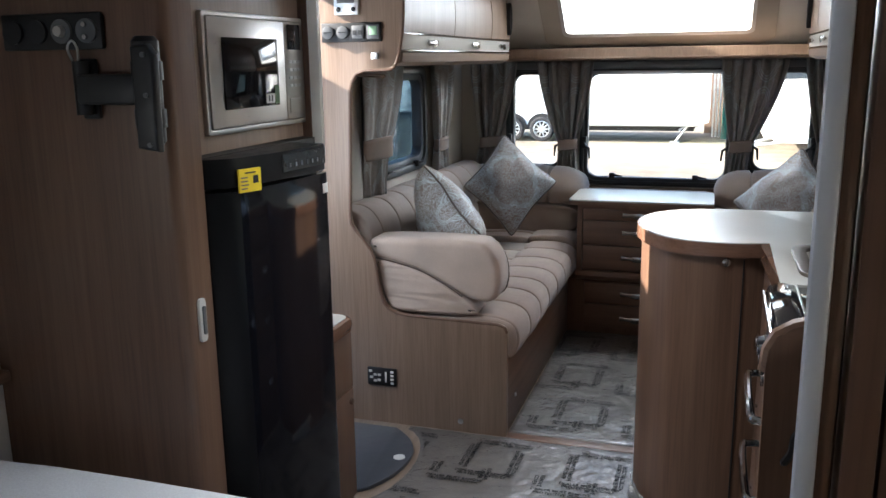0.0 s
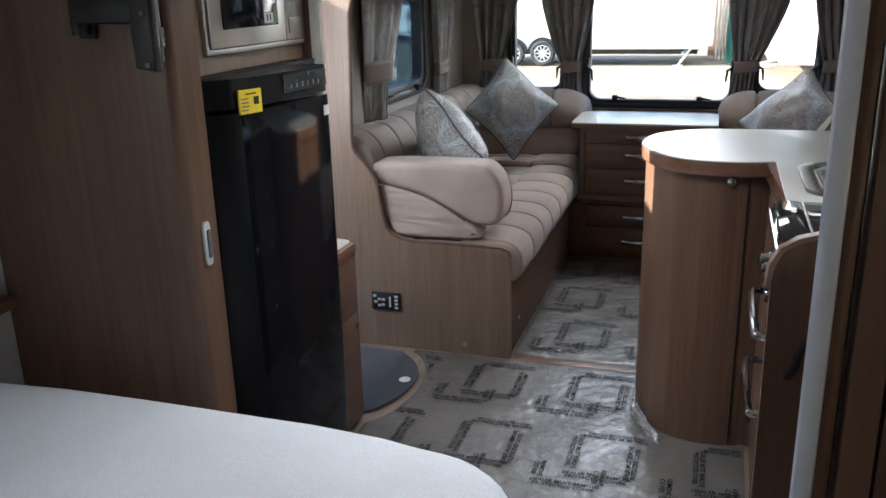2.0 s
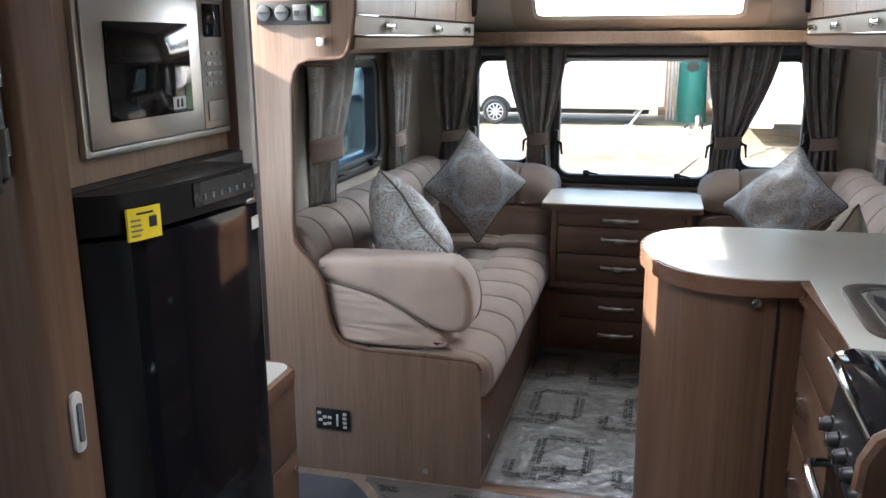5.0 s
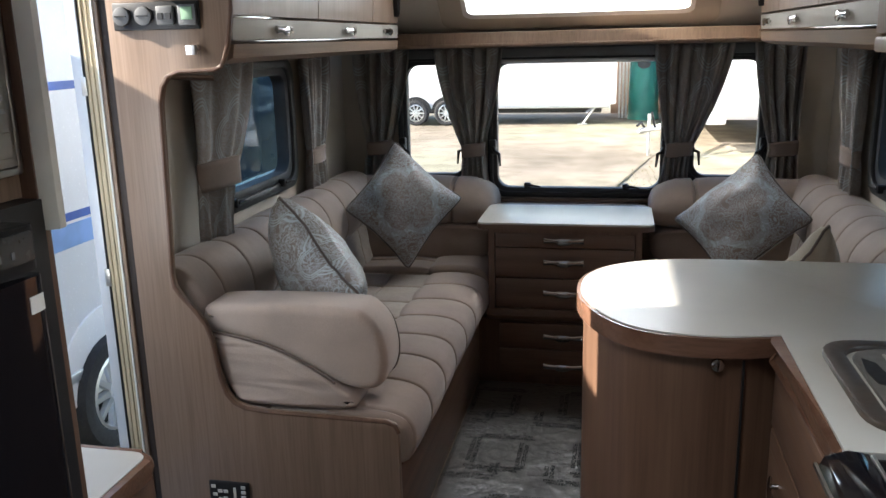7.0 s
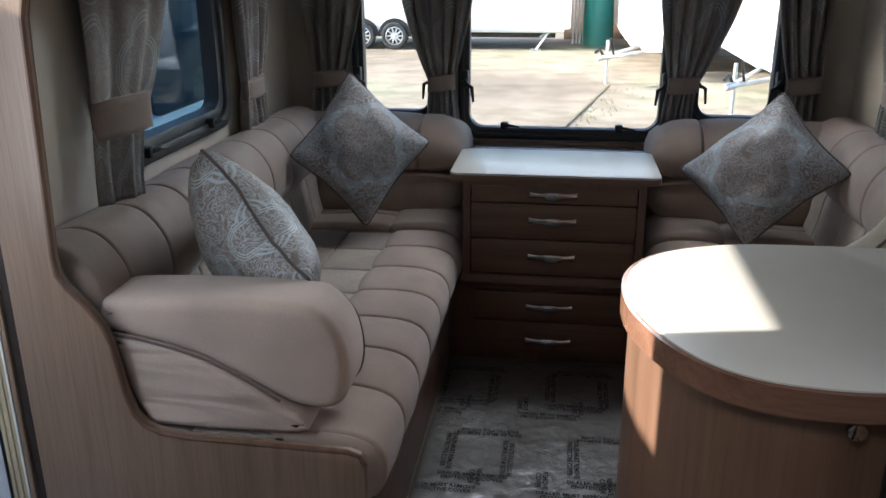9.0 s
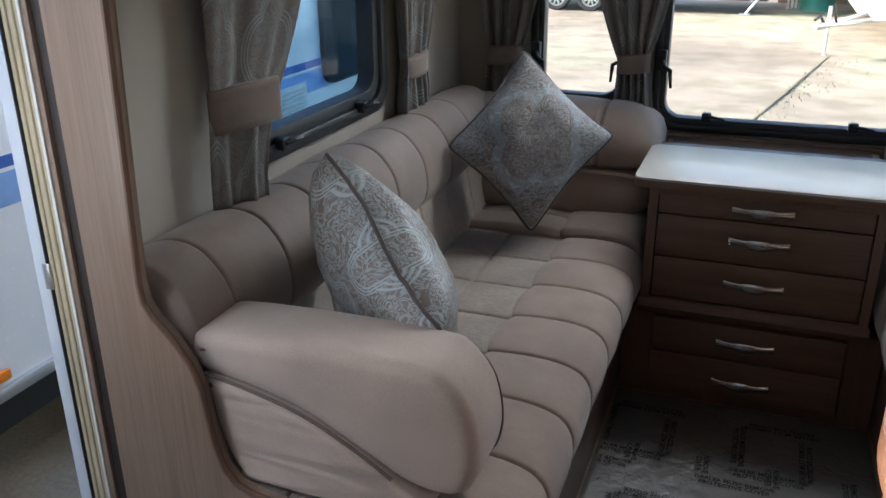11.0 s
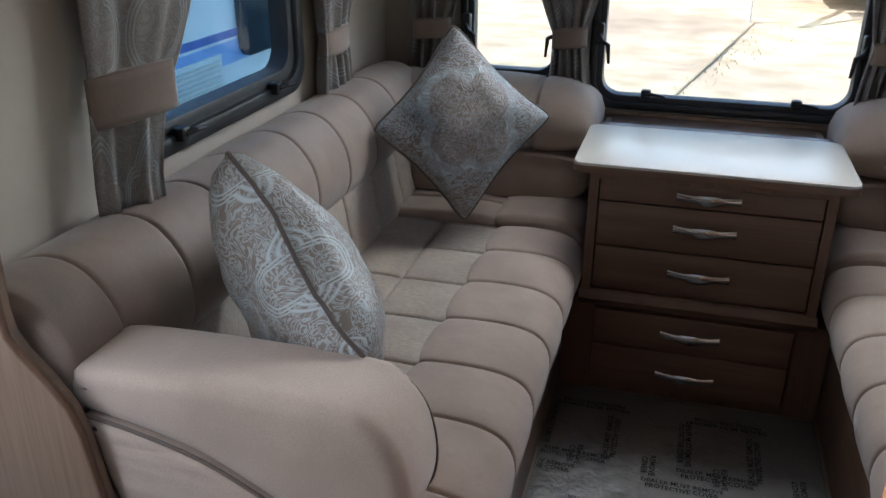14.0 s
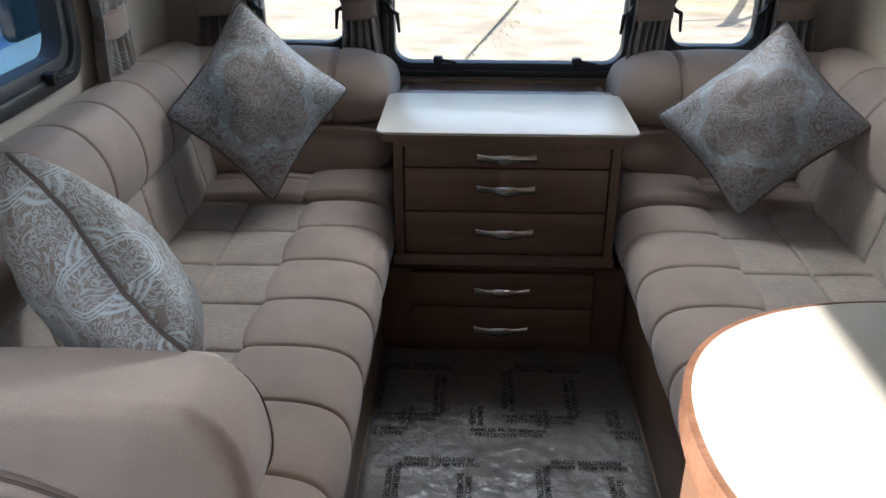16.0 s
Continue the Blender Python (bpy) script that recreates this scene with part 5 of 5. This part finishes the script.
for k in range(12):
    a = radians(90 * min(k, 9) / 9)
    ins = 0.05 * (1 - math.cos(a)) if k < 10 else 0.05 + 0.35 * (k - 9)
    zz = 0.40 if k == 0 else 0.572 + 0.05 * math.sin(a) + 0.004 * max(0, k - 9)
    ring_pts = []
    for p in [Vector(q) for q in bl]:
        d_in = mid - p
        ring_pts.append(bm.verts.new((*(p + d_in.normalized() * min(ins, d_in.length * 0.9)), zz + 0.004 * noise.noise((p.x * 5, p.y * 5, k)))))
    rows.append(ring_pts)
for r0, r1 in zip(rows, rows[1:]):
    for i in range(len(bl)):
        bm.faces.new((r0[i], r0[(i + 1) % len(bl)], r1[(i + 1) % len(bl)], r1[i]))
bm.faces.new(rows[-1])
part("mattress", bm, M_SHEET, bed, "white fitted mattress cover", smooth=3)
ledge = thing("wall_ledge", (-0.98, 1.25, 0.7), "small walnut ledge on the wall by the bed", "ledge")
part("board", box(-0.999, -0.955, 0.95, 1.395, 0.735, 0.765, 0.008), M_WOOD_Y, ledge)
pt = thing("partition", (1.0, 0.72, 0), "walnut partition with an aluminium edge post", "partition", kind="structure")
part("post", box(0.634, 0.652, 0.690, 0.704, 0.0, CEIL - 0.002, 0.005), M_POST, pt, "aluminium edge post")
part("panel", box(0.650, 0.668, 0.705, 0.75, 0.0, CEIL - 0.002, 0.008), M_WOOD, pt)
part("board", box(0.671, 0.70, 0.70, 0.745, 0.0, CEIL - 0.002, 0.004), M_WOOD, pt)
part("board", box(0.703, 1.338, 0.705, 0.74, 0.0, CEIL - 0.002, 0.003), M_WOOD, pt)

sens = thing("wall_clip", (1.33, 4.25, 1.38), "small black clip on the side wall", "clip")
part("clip", box(1.318, 1.3395, 4.24, 4.27, 1.365, 1.40, 0.004), M_BLACK, sens)
flap = thing("film_flap", (0.36, 2.45, 0), "crumpled edge of clear film standing at the cabinet foot", "plastic film")
def flap_fn(u, v):
    x, y = 0.352 + 0.10 * u ** 1.4, 2.655 - 0.20 * u
    return (x - 0.012 + 0.012 * noise.noise((u * 6, v * 3, 2)), y - 0.012 - 0.03 * (1 - v) + 0.014 * noise.noise((u * 5, v * 4, 7)), 0.008 + v * (0.075 + 0.02 * noise.noise((u * 7, 0, 0))) * (1 - 0.7 * u))
fl = part("film", sheet(flap_fn, 18, 8), M_FLAP, flap, "", 3)
so = fl.modifiers.new("thickness", "SOLIDIFY")
so.thickness = 0.0012

# ---- carpet under its film, with the printed warning ----


def crease(x, y):
    """Height of the wrinkled film over the floor."""
    ridge = 1 - abs(noise.noise((x * 17 + 3, y * 13, 8)))
    return 0.006 + 0.0016 * noise.noise((x * 9, y * 9, 1)) + 0.0016 * noise.noise((x * 34, y * 34, 4)) + 0.0022 * max(0, ridge - 0.8) / 0.2


def film(x0, x1, y0, y1, rim):
    """A wrinkled sheet whose west edge follows rim(y)."""
    def fn(u, v):
        y = y0 + (y1 - y0) * v
        xa = rim(y)
        x = xa + (x1 - xa) * u
        e = min(u, 1 - u, v, 1 - v)
        return (x, y, crease(x, y) - (0.005 if e == 0 else 0))
    return sheet(fn, int((x1 - x0) / 0.010), int((y1 - y0) / 0.010))


def round_mat(y):
    """West edge of the kitchen film: along the dresser, then round the door mat."""
    if y < 2.32:
        return -0.525
    return -0.60 + 0.165 * math.sqrt(max(0.0, 1 - ((y - 2.60) / 0.315) ** 2)) if y < 2.91 else -0.56


lounge_carpet = tagged(part("carpet", film(-0.168, 0.572, 2.990, 4.34, lambda y: -0.168), M_FILM, None, "", 3), "beige carpet under clear printed protective film", "carpet")
kitchen_carpet = tagged(part("carpet", film(-0.525, 0.70, 0.2, 2.935, round_mat), M_FILM, None, "", 3), "beige carpet under crumpled clear printed film", "carpet")


def text_mesh(body, size):
    cu = bpy.data.curves.new("text", "FONT")
    cu.body, cu.size, cu.align_x, cu.align_y, cu.space_line, cu.resolution_u = body, size, "CENTER", "CENTER", 0.95, 2
    cu.offset = 0.0005
    ob = new("text", cu)
    bpy.context.view_layer.update()
    me = bpy.data.meshes.new_from_object(ob.evaluated_get(bpy.context.evaluated_depsgraph_get()))
    bpy.data.objects.remove(ob)
    vs = [v.co.copy() for v in me.vertices]
    fs = [tuple(p.vertices) for p in me.polygons]
    bpy.data.meshes.remove(me)
    return vs, fs


WARNING = text_mesh("DEALER MUST REMOVE\nPROTECTIVE COVER", 0.0215)
SHORT = text_mesh("REMOVE\nCOVER", 0.0215)


def print_on(carpet, x0, x1, y0, y1, rim, blocks):
    verts, faces = [], []
    for cx, cy, turn, (letters, polys) in blocks:
        m = Matrix.Rotation(radians(turn), 2)
        wide = max(v.x for v in letters) - min(v.x for v in letters)
        k = (0.205 if len(polys) > len(SHORT[1]) else 0.085) / wide
        pts = [m @ Vector((v.x * k, v.y)) + Vector((cx, cy)) for v in letters]
        base = len(verts)
        keep = [max(x0, rim(p.y) + 0.01) < p.x < x1 and y0 < p.y < y1 for p in pts]
        verts += [(p.x, p.y, crease(p.x, p.y) + 0.003) for p in pts]
        faces += [tuple(base + i for i in f) for f in polys if all(keep[i] for i in f)]
    me = bpy.data.meshes.new("printed_text")
    me.from_pydata(verts, [], faces)
    me.materials.append(M_PRINT)
    ob = new("printed_text", me)
    ob.parent = carpet
    tagged(ob, "black repeated printed warning", kind="stuff")


blocks = []
for row in range(-1, 9):
    for col in range(-4, 4):
        cx, cy = 0.30 + 0.376 * col + 0.076 * (row % 5), 4.11 - 0.434 * row
        blocks += [(cx + 0.03, cy + 0.125, 180, WARNING), (cx - 0.085, cy + 0.01, 270, WARNING), (cx + 0.097, cy - 0.02, 90, WARNING), (cx, cy - 0.125, 0, WARNING)]
        blocks += [(cx - 0.087, cy - 0.187, 0, WARNING), (cx - 0.175, cy - 0.115, 270, SHORT), (cx + 0.008, cy - 0.122, 270, SHORT)]
print_on(lounge_carpet, -0.16, 0.565, 3.0, 4.33, lambda y: -0.168, blocks)
print_on(kitchen_carpet, -0.52, 0.69, 0.9, 2.93, round_mat, [(x + 0.05, y - 0.07, a, w) for x, y, a, w in blocks])
th = thing("threshold_strip", (0.08, 2.96, 0), "dark wood strip between the two carpets", "trim", kind="structure")
part("strip", prism([(2.937, 0.0), (2.94, 0.004), (2.962, 0.006), (2.985, 0.004), (2.988, 0.0)], "x", -0.166, 0.345, 0.001), M_WOOD_X, th)

# ---- outside ----
G = -0.60


def ground_material():
    m, nt, b = shader("yard_concrete")
    v = coords(nt)
    n1, n2, n3 = add(nt, "TexNoise", Scale=0.35, Detail=5.0), add(nt, "TexNoise", Scale=2.2, Detail=5.0), add(nt, "TexNoise", Scale=45.0, Detail=3.0)
    for n in (n1, n2, n3):
        nt.links.new(v, n.inputs[0])
    c = ramp(nt, n1.outputs[0], [(0.3, (0.19, 0.155, 0.115)), (0.5, (0.29, 0.245, 0.185)), (0.62, (0.25, 0.24, 0.165)), (0.78, (0.37, 0.335, 0.27))])
    c = mix(nt, 0.8, c, ramp(nt, n2.outputs[0], [(0.35, (0.62, 0.60, 0.55)), (0.6, (1, 1, 1))]), "MULTIPLY")
    c = mix(nt, 0.6, c, ramp(nt, n3.outputs[0], [(0.3, (0.75, 0.75, 0.75)), (0.7, (1.15, 1.15, 1.15))]), "MULTIPLY")
    nt.links.new(c, b.inputs["Base Color"])
    b.inputs["Roughness"].default_value = 0.9
    bump(nt, b, n3.outputs[0], 0.4, 0.01)
    return m


M_YARD = ground_material()
M_GRP = plain("white_caravan_skin", (0.84, 0.845, 0.85), 0.25, vary=0.02, Coat_Weight=0.3)
M_TYRE = plain("tyre_rubber", (0.03, 0.03, 0.032), 0.8)
M_BLUE = plain("blue_stripe", (0.05, 0.13, 0.45), 0.3)
M_PALEBLUE = plain("pale_blue_band", (0.25, 0.42, 0.75), 0.3)
M_SMOKE = plain("smoked_glass", (0.03, 0.04, 0.05), 0.06, relief=0.0)
M_BIN = plain("green_bin_plastic", (0.01, 0.16, 0.13), 0.45)
M_GALV = plain("galvanised_steel", (0.5, 0.51, 0.52), 0.4, 0.8)
M_ORANGE = plain("orange_lens", (0.9, 0.25, 0.02), 0.2)


def ground_fn(u, v):
    return (-60 + 120 * u, -40 + 160 * v, G + 0.02 * noise.noise((u * 40, v * 50, 0)))


setting("ground", sheet(ground_fn, 60, 60), M_YARD, "sunlit brown-grey concrete yard", "ground", smooth=3)


def weeds(count):
    """Short dry blades along the joint and over the earth beside it, one joined mesh."""
    rnd = random.Random(5)
    bm = bmesh.new()
    for _ in range(count):
        t = rnd.random()
        x0, y0 = 0.0 + 1.0 * t, 10.9 + 5.2 * t
        x, y = x0 + abs(rnd.gauss(0, 0.25)) * (0.2 + 1.6 * t), y0 + rnd.uniform(-0.3, 0.3)
        h, w, a = rnd.uniform(0.01, 0.04), rnd.uniform(0.006, 0.014), rnd.uniform(0, math.pi)
        dx, dy = w * math.cos(a), w * math.sin(a)
        bm.faces.new([bm.verts.new(p) for p in ((x - dx, y - dy, G - 0.02), (x + dx, y + dy, G - 0.02), (x + rnd.uniform(-0.03, 0.03), y + rnd.uniform(-0.03, 0.03), G + h))])
    return bm


tagged(part("weeds", weeds(260), plain("dry_weeds", (0.20, 0.19, 0.09), 0.9, vary=0.3), None, "", 0), "low dry green weeds along a concrete joint", "weeds", kind="stuff")
joint = thing("ground_joint", (0.5, 13.4, G), "dark open joint between the concrete slabs", "joint", kind="structure")
part("gap", prism([(-1.0, 5.6), (-0.978, 5.6), (1.025, 16.1), (1.0, 16.1)], "z", G - 0.05, G + 0.012), plain("joint_earth", (0.15, 0.13, 0.09), 0.95), joint)


def wheel(parent, c, axis_y, r, spokes=10):
    """A tyre with a spoked alloy rim facing -y or +x."""
    c = Vector(c)
    o = Vector((0, -1, 0)) if axis_y else Vector((1, 0, 0))
    s = Vector((1, 0, 0)) if axis_y else Vector((0, 1, 0))
    up = Vector((0, 0, 1))

    def lathe(prof, n=32):
        bm = bmesh.new()
        rows = [[bm.verts.new(c + o * d + (s * math.cos(2 * math.pi * k / n) + up * math.sin(2 * math.pi * k / n)) * rr) for k in range(n)] for rr, d in prof]
        for a, b in zip(rows, rows[1:]):
            for k in range(n):
                bm.faces.new((a[k], a[(k + 1) % n], b[(k + 1) % n], b[k]))
        return bm
    w = part("wheel", lathe([(r * 0.66, 0.0), (r * 0.68, 0.085), (r * 0.80, 0.10), (r * 0.95, 0.09), (r, 0.06), (r, -0.09), (r * 0.7, -0.1)]), M_TYRE, parent, "black tyre")
    part("rim", lathe([(r * 0.68, 0.085), (r * 0.63, 0.09), (r * 0.60, 0.06), (r * 0.60, -0.05)]), M_ALU, w, "alloy rim")
    part("hub_back", lathe([(r * 0.61, 0.0), (0.001, 0.0)]), M_BLACK, w)
    bm = bmesh.new()
    for k in range(spokes):
        a = 2 * math.pi * k / spokes
        d, q = s * math.cos(a) + up * math.sin(a), -s * math.sin(a) + up * math.cos(a)
        lo, hi = [], []
        for rr, ww in ((0.10 * r, 0.09 * r), (0.62 * r, 0.055 * r)):
            for sg in (-1, 1):
                lo.append(bm.verts.new(c + d * rr + q * ww * sg + o * 0.045)), hi.append(bm.verts.new(c + d * rr + q * ww * 0.7 * sg + o * 0.07))
        for f in ((0, 1, 3, 2),):
            bm.faces.new([hi[i] for i in f])
        for i, j in ((0, 2), (1, 3), (2, 3)):
            bm.faces.new((lo[i], lo[j], hi[j], hi[i]))
    part("spokes", bm, M_ALU, w, "alloy spokes")
    part("hub_cap", lathe([(0.2 * r, 0.05), (0.16 * r, 0.08), (0.001, 0.085)]), M_ALU, w)


def hitch(parent, tip, back, w, leg):
    """Drawbar of a caravan: two rails to a coupling, handbrake, jockey wheel."""
    tip, back = Vector(tip), Vector(back)
    side = Vector((0, 0, 1)).cross((tip - back).normalized())
    part("drawbar", tube([back + side * w, tip], 0.035, 6, tube([back - side * w, tip], 0.035, 6)), M_GALV, parent, "galvanised drawbar")
    d = (tip - back).normalized()
    part("coupling", tube([tip - d * 0.1, tip + d * 0.12, tip + d * 0.2], [0.05, 0.055, 0.03], 10), M_GALV, parent)
    part("coupling_handle", tube([tip + Vector((0, 0, 0.05)), tip + d * 0.1 + Vector((0, 0, 0.14)), tip + d * 0.25 + Vector((0, 0, 0.10))], 0.022, 8), M_BLACK, parent, "black coupling handle")
    part("handbrake", tube([tip - d * 0.3 + side * 0.05, tip - d * 0.15 + side * 0.05 + Vector((0, 0, 0.3))], 0.02, 8), M_BLACK, parent, "black handbrake lever")
    j = tip - d * 0.35 - side * 0.1
    part("jockey_post", tube([(j.x, j.y, leg), j + Vector((0, 0, 0.25))], 0.028, 10), M_GALV, parent, "galvanised jockey post")
    part("hitch_cover", box(back.x - w, back.x + w, min(back.y, tip.y + 0.5), max(back.y, tip.y + 0.5), back.z + 0.03, back.z + 0.16, 0.04) if abs(d.y) > 0.5 else box(min(back.x, back.x + d.x * 0.7), max(back.x, back.x + d.x * 0.7), back.y - w, back.y + w, back.z + 0.03, back.z + 0.16, 0.04), M_GRP, parent, "white hitch fairing")


# far caravan, side on
far = thing("far_caravan", (-4, 22.6, G), "white twin-axle caravan parked across the yard", "caravan")
prof = [(21.55, -0.12), (21.5, 0.0), (21.5, 1.75), (21.56, 1.95), (21.75, 2.05), (23.6, 2.05), (23.75, 1.9), (23.8, -0.12)]
part("body", prism(prof, "x", -7.6, 0.35, 0.06, 3), M_GRP, far)
part("skirt", box(-7.4, 0.2, 21.53, 21.58, -0.20, -0.11, 0.01), M_ALU, far, "grey lower skirt")
part("underframe", box(-7.2, 0.0, 21.9, 23.5, -0.34, -0.13), M_BLACK, far)
for x in (-4.52, -3.74):
    part("wheel_arch", prism([(x + 0.39 * math.cos(radians(a)), -0.28 + 0.39 * math.sin(radians(a))) for a in range(0, 181, 15)], "y", 21.47, 21.53), M_BLACK, far, "black wheel arch")
    wheel(far, (x, 21.50, -0.29), True, 0.31)
for x0, x1 in ((-7.0, -5.6), (-3.0, -1.6), (-1.2, -0.1)):
    part("window", prism(rounded(x0, x1, 1.2, 1.8, 0.1), "y", 21.46, 21.51, 0.01), M_SMOKE, far, "smoked window")
part("steady", tube([(-0.35, 21.6, -0.3), (-0.12, 21.6, -0.15), (-0.42, 21.6, -0.58)], 0.03, 8), M_GALV, far, "folded corner steady")
part("steady_foot", box(-0.55, -0.32, 21.5, 21.7, -0.6, -0.57, 0.005), M_GALV, far)

wb = thing("waste_bin", (1.0, 23.0, G), "tall green plastic bin with a dark opening", "bin")
part("body", tube([(1.02, 23.0, G), (1.02, 23.0, G + 0.12), (1.02, 23.0, 0.85), (1.02, 23.0, 1.05), (1.02, 23.0, 1.12)], [0.39, 0.38, 0.34, 0.26, 0.1], 24), M_BIN, wb)
part("opening", prism([(1.0 + 0.16 * math.cos(radians(a)), 0.78 + 0.12 * math.sin(radians(a))) for a in range(0, 360, 20)], "y", 22.64, 22.70), M_BLACK, wb, "dark opening")
fn_ = thing("slatted_fence", (0.55, 23.3, G), "white slatted fence beside the bin", "fence")
for i in range(5):
    part("slat", box(0.40 + 0.085 * i, 0.45 + 0.085 * i, 23.3, 23.33, G, 1.4, 0.004), M_WHITE, fn_)
bw = thing("brick_building", (3, 25, G), "brown rendered building behind the bin", "building")
part("wall", box(0.2, 9.0, 24.6, 25.0, G, 3.2), plain("brown_render", (0.30, 0.20, 0.14), 0.9, vary=0.15, scale=3), bw)
part("meter_box", box(1.62, 1.80, 24.5, 24.6, 0.5, 0.75, 0.01), M_WHITE, bw, "small white wall box")
part("pipe", tube([(1.71, 24.55, G), (1.71, 24.55, 0.5)], 0.03), M_GREYPLASTIC, bw, "grey pipe")

# caravan across the yard, front towards us
fc = thing("parked_caravan", (3.3, 15, G), "white caravan with its drawbar towards the yard", "caravan")
prof = [(17.9, -0.15), (17.65, 0.2), (17.65, 1.0), (17.9, 1.7), (18.3, 2.0), (24, 2.05), (24, -0.15)]
part("body", prism(prof, "x", 1.42, 3.70, 0.08, 3), M_GRP, fc)
part("window", box(1.6, 3.5, 17.6, 17.7, 1.02, 1.5, 0.04), M_SMOKE, fc, "smoked front window")
hitch(fc, (0.85, 15.8, -0.12), (1.9, 17.6, -0.12), 0.35, G)
fc2 = thing("parked_caravan", (5.2, 13, G), "white caravan with a black coupling on its drawbar", "caravan")
prof2 = [(y - 3.2, z) for y, z in prof]
part("body", prism(prof2, "x", 3.05, 5.3, 0.08, 3), M_GRP, fc2)
part("window", box(3.25, 5.1, 14.4, 14.5, 1.02, 1.5, 0.04), M_SMOKE, fc2, "smoked front window")
hitch(fc2, (2.35, 12.7, -0.12), (3.4, 14.4, -0.12), 0.35, G)

# neighbour along the entrance side
nb = thing("neighbour_caravan", (-3.3, 5, G), "white caravan with blue stripes parked alongside", "caravan")
NX = -2.2
prof = [(NX, -0.10), (NX, 1.75), (NX - 0.03, 2.0), (NX - 0.12, 2.15), (NX - 0.3, 2.22), (NX - 1.9, 2.22), (NX - 2.15, 2.1), (NX - 2.2, 1.9), (NX - 2.2, -0.10)]
part("body", prism([(x, z) for x, z in prof], "y", -1.6, 9.2, 0.05, 3), M_GRP, nb)
part("underframe", box(NX - 2.1, NX - 0.1, -1.4, 9.0, -0.32, -0.12), M_BLACK, nb)
part("stripe", box(NX - 0.002, NX + 0.004, -1.55, 9.15, 0.66, 0.70), M_BLUE, nb, "dark blue stripe")
part("band", box(NX - 0.002, NX + 0.003, -1.55, 9.15, 0.53, 0.645), M_PALEBLUE, nb, "pale blue band")
part("stripe", box(NX - 0.002, NX + 0.004, -1.55, 9.15, 1.285, 1.325), M_BLUE, nb, "dark blue stripe")
part("wheel_arch", prism([(4.62 + 0.44 * math.cos(radians(a)), -0.26 + 0.44 * math.sin(radians(a))) for a in range(0, 181, 12)], "x", NX - 0.02, NX + 0.012, 0.005), M_GRP, nb, "white wheel arch")
wheel(nb, (NX - 0.04, 4.62, -0.29), False, 0.31)
part("sill_rail", box(NX - 0.01, NX + 0.02, -1.5, 9.1, -0.13, -0.08, 0.006), M_ALU, nb, "aluminium lower rail")
part("marker_lamp", box(NX, NX + 0.02, 3.66, 3.78, -0.06, -0.02, 0.008), M_ORANGE, nb, "orange marker lamp")
part("window", prism(rounded(6.15, 8.30, 0.54, 1.45, 0.09), "x", NX - 0.01, NX + 0.03, 0.01), M_SMOKE, nb, "smoked window")
vt = part("vent", box(NX, NX + 0.015, 5.50, 5.95, 0.35, 0.60, 0.006), M_WHITE, nb, "white fridge vent")
for i in range(9):
    part("louvre", box(NX + 0.012, NX + 0.024, 5.53, 5.92, 0.372 + 0.024 * i, 0.382 + 0.024 * i, 0.002), M_PALE, vt)
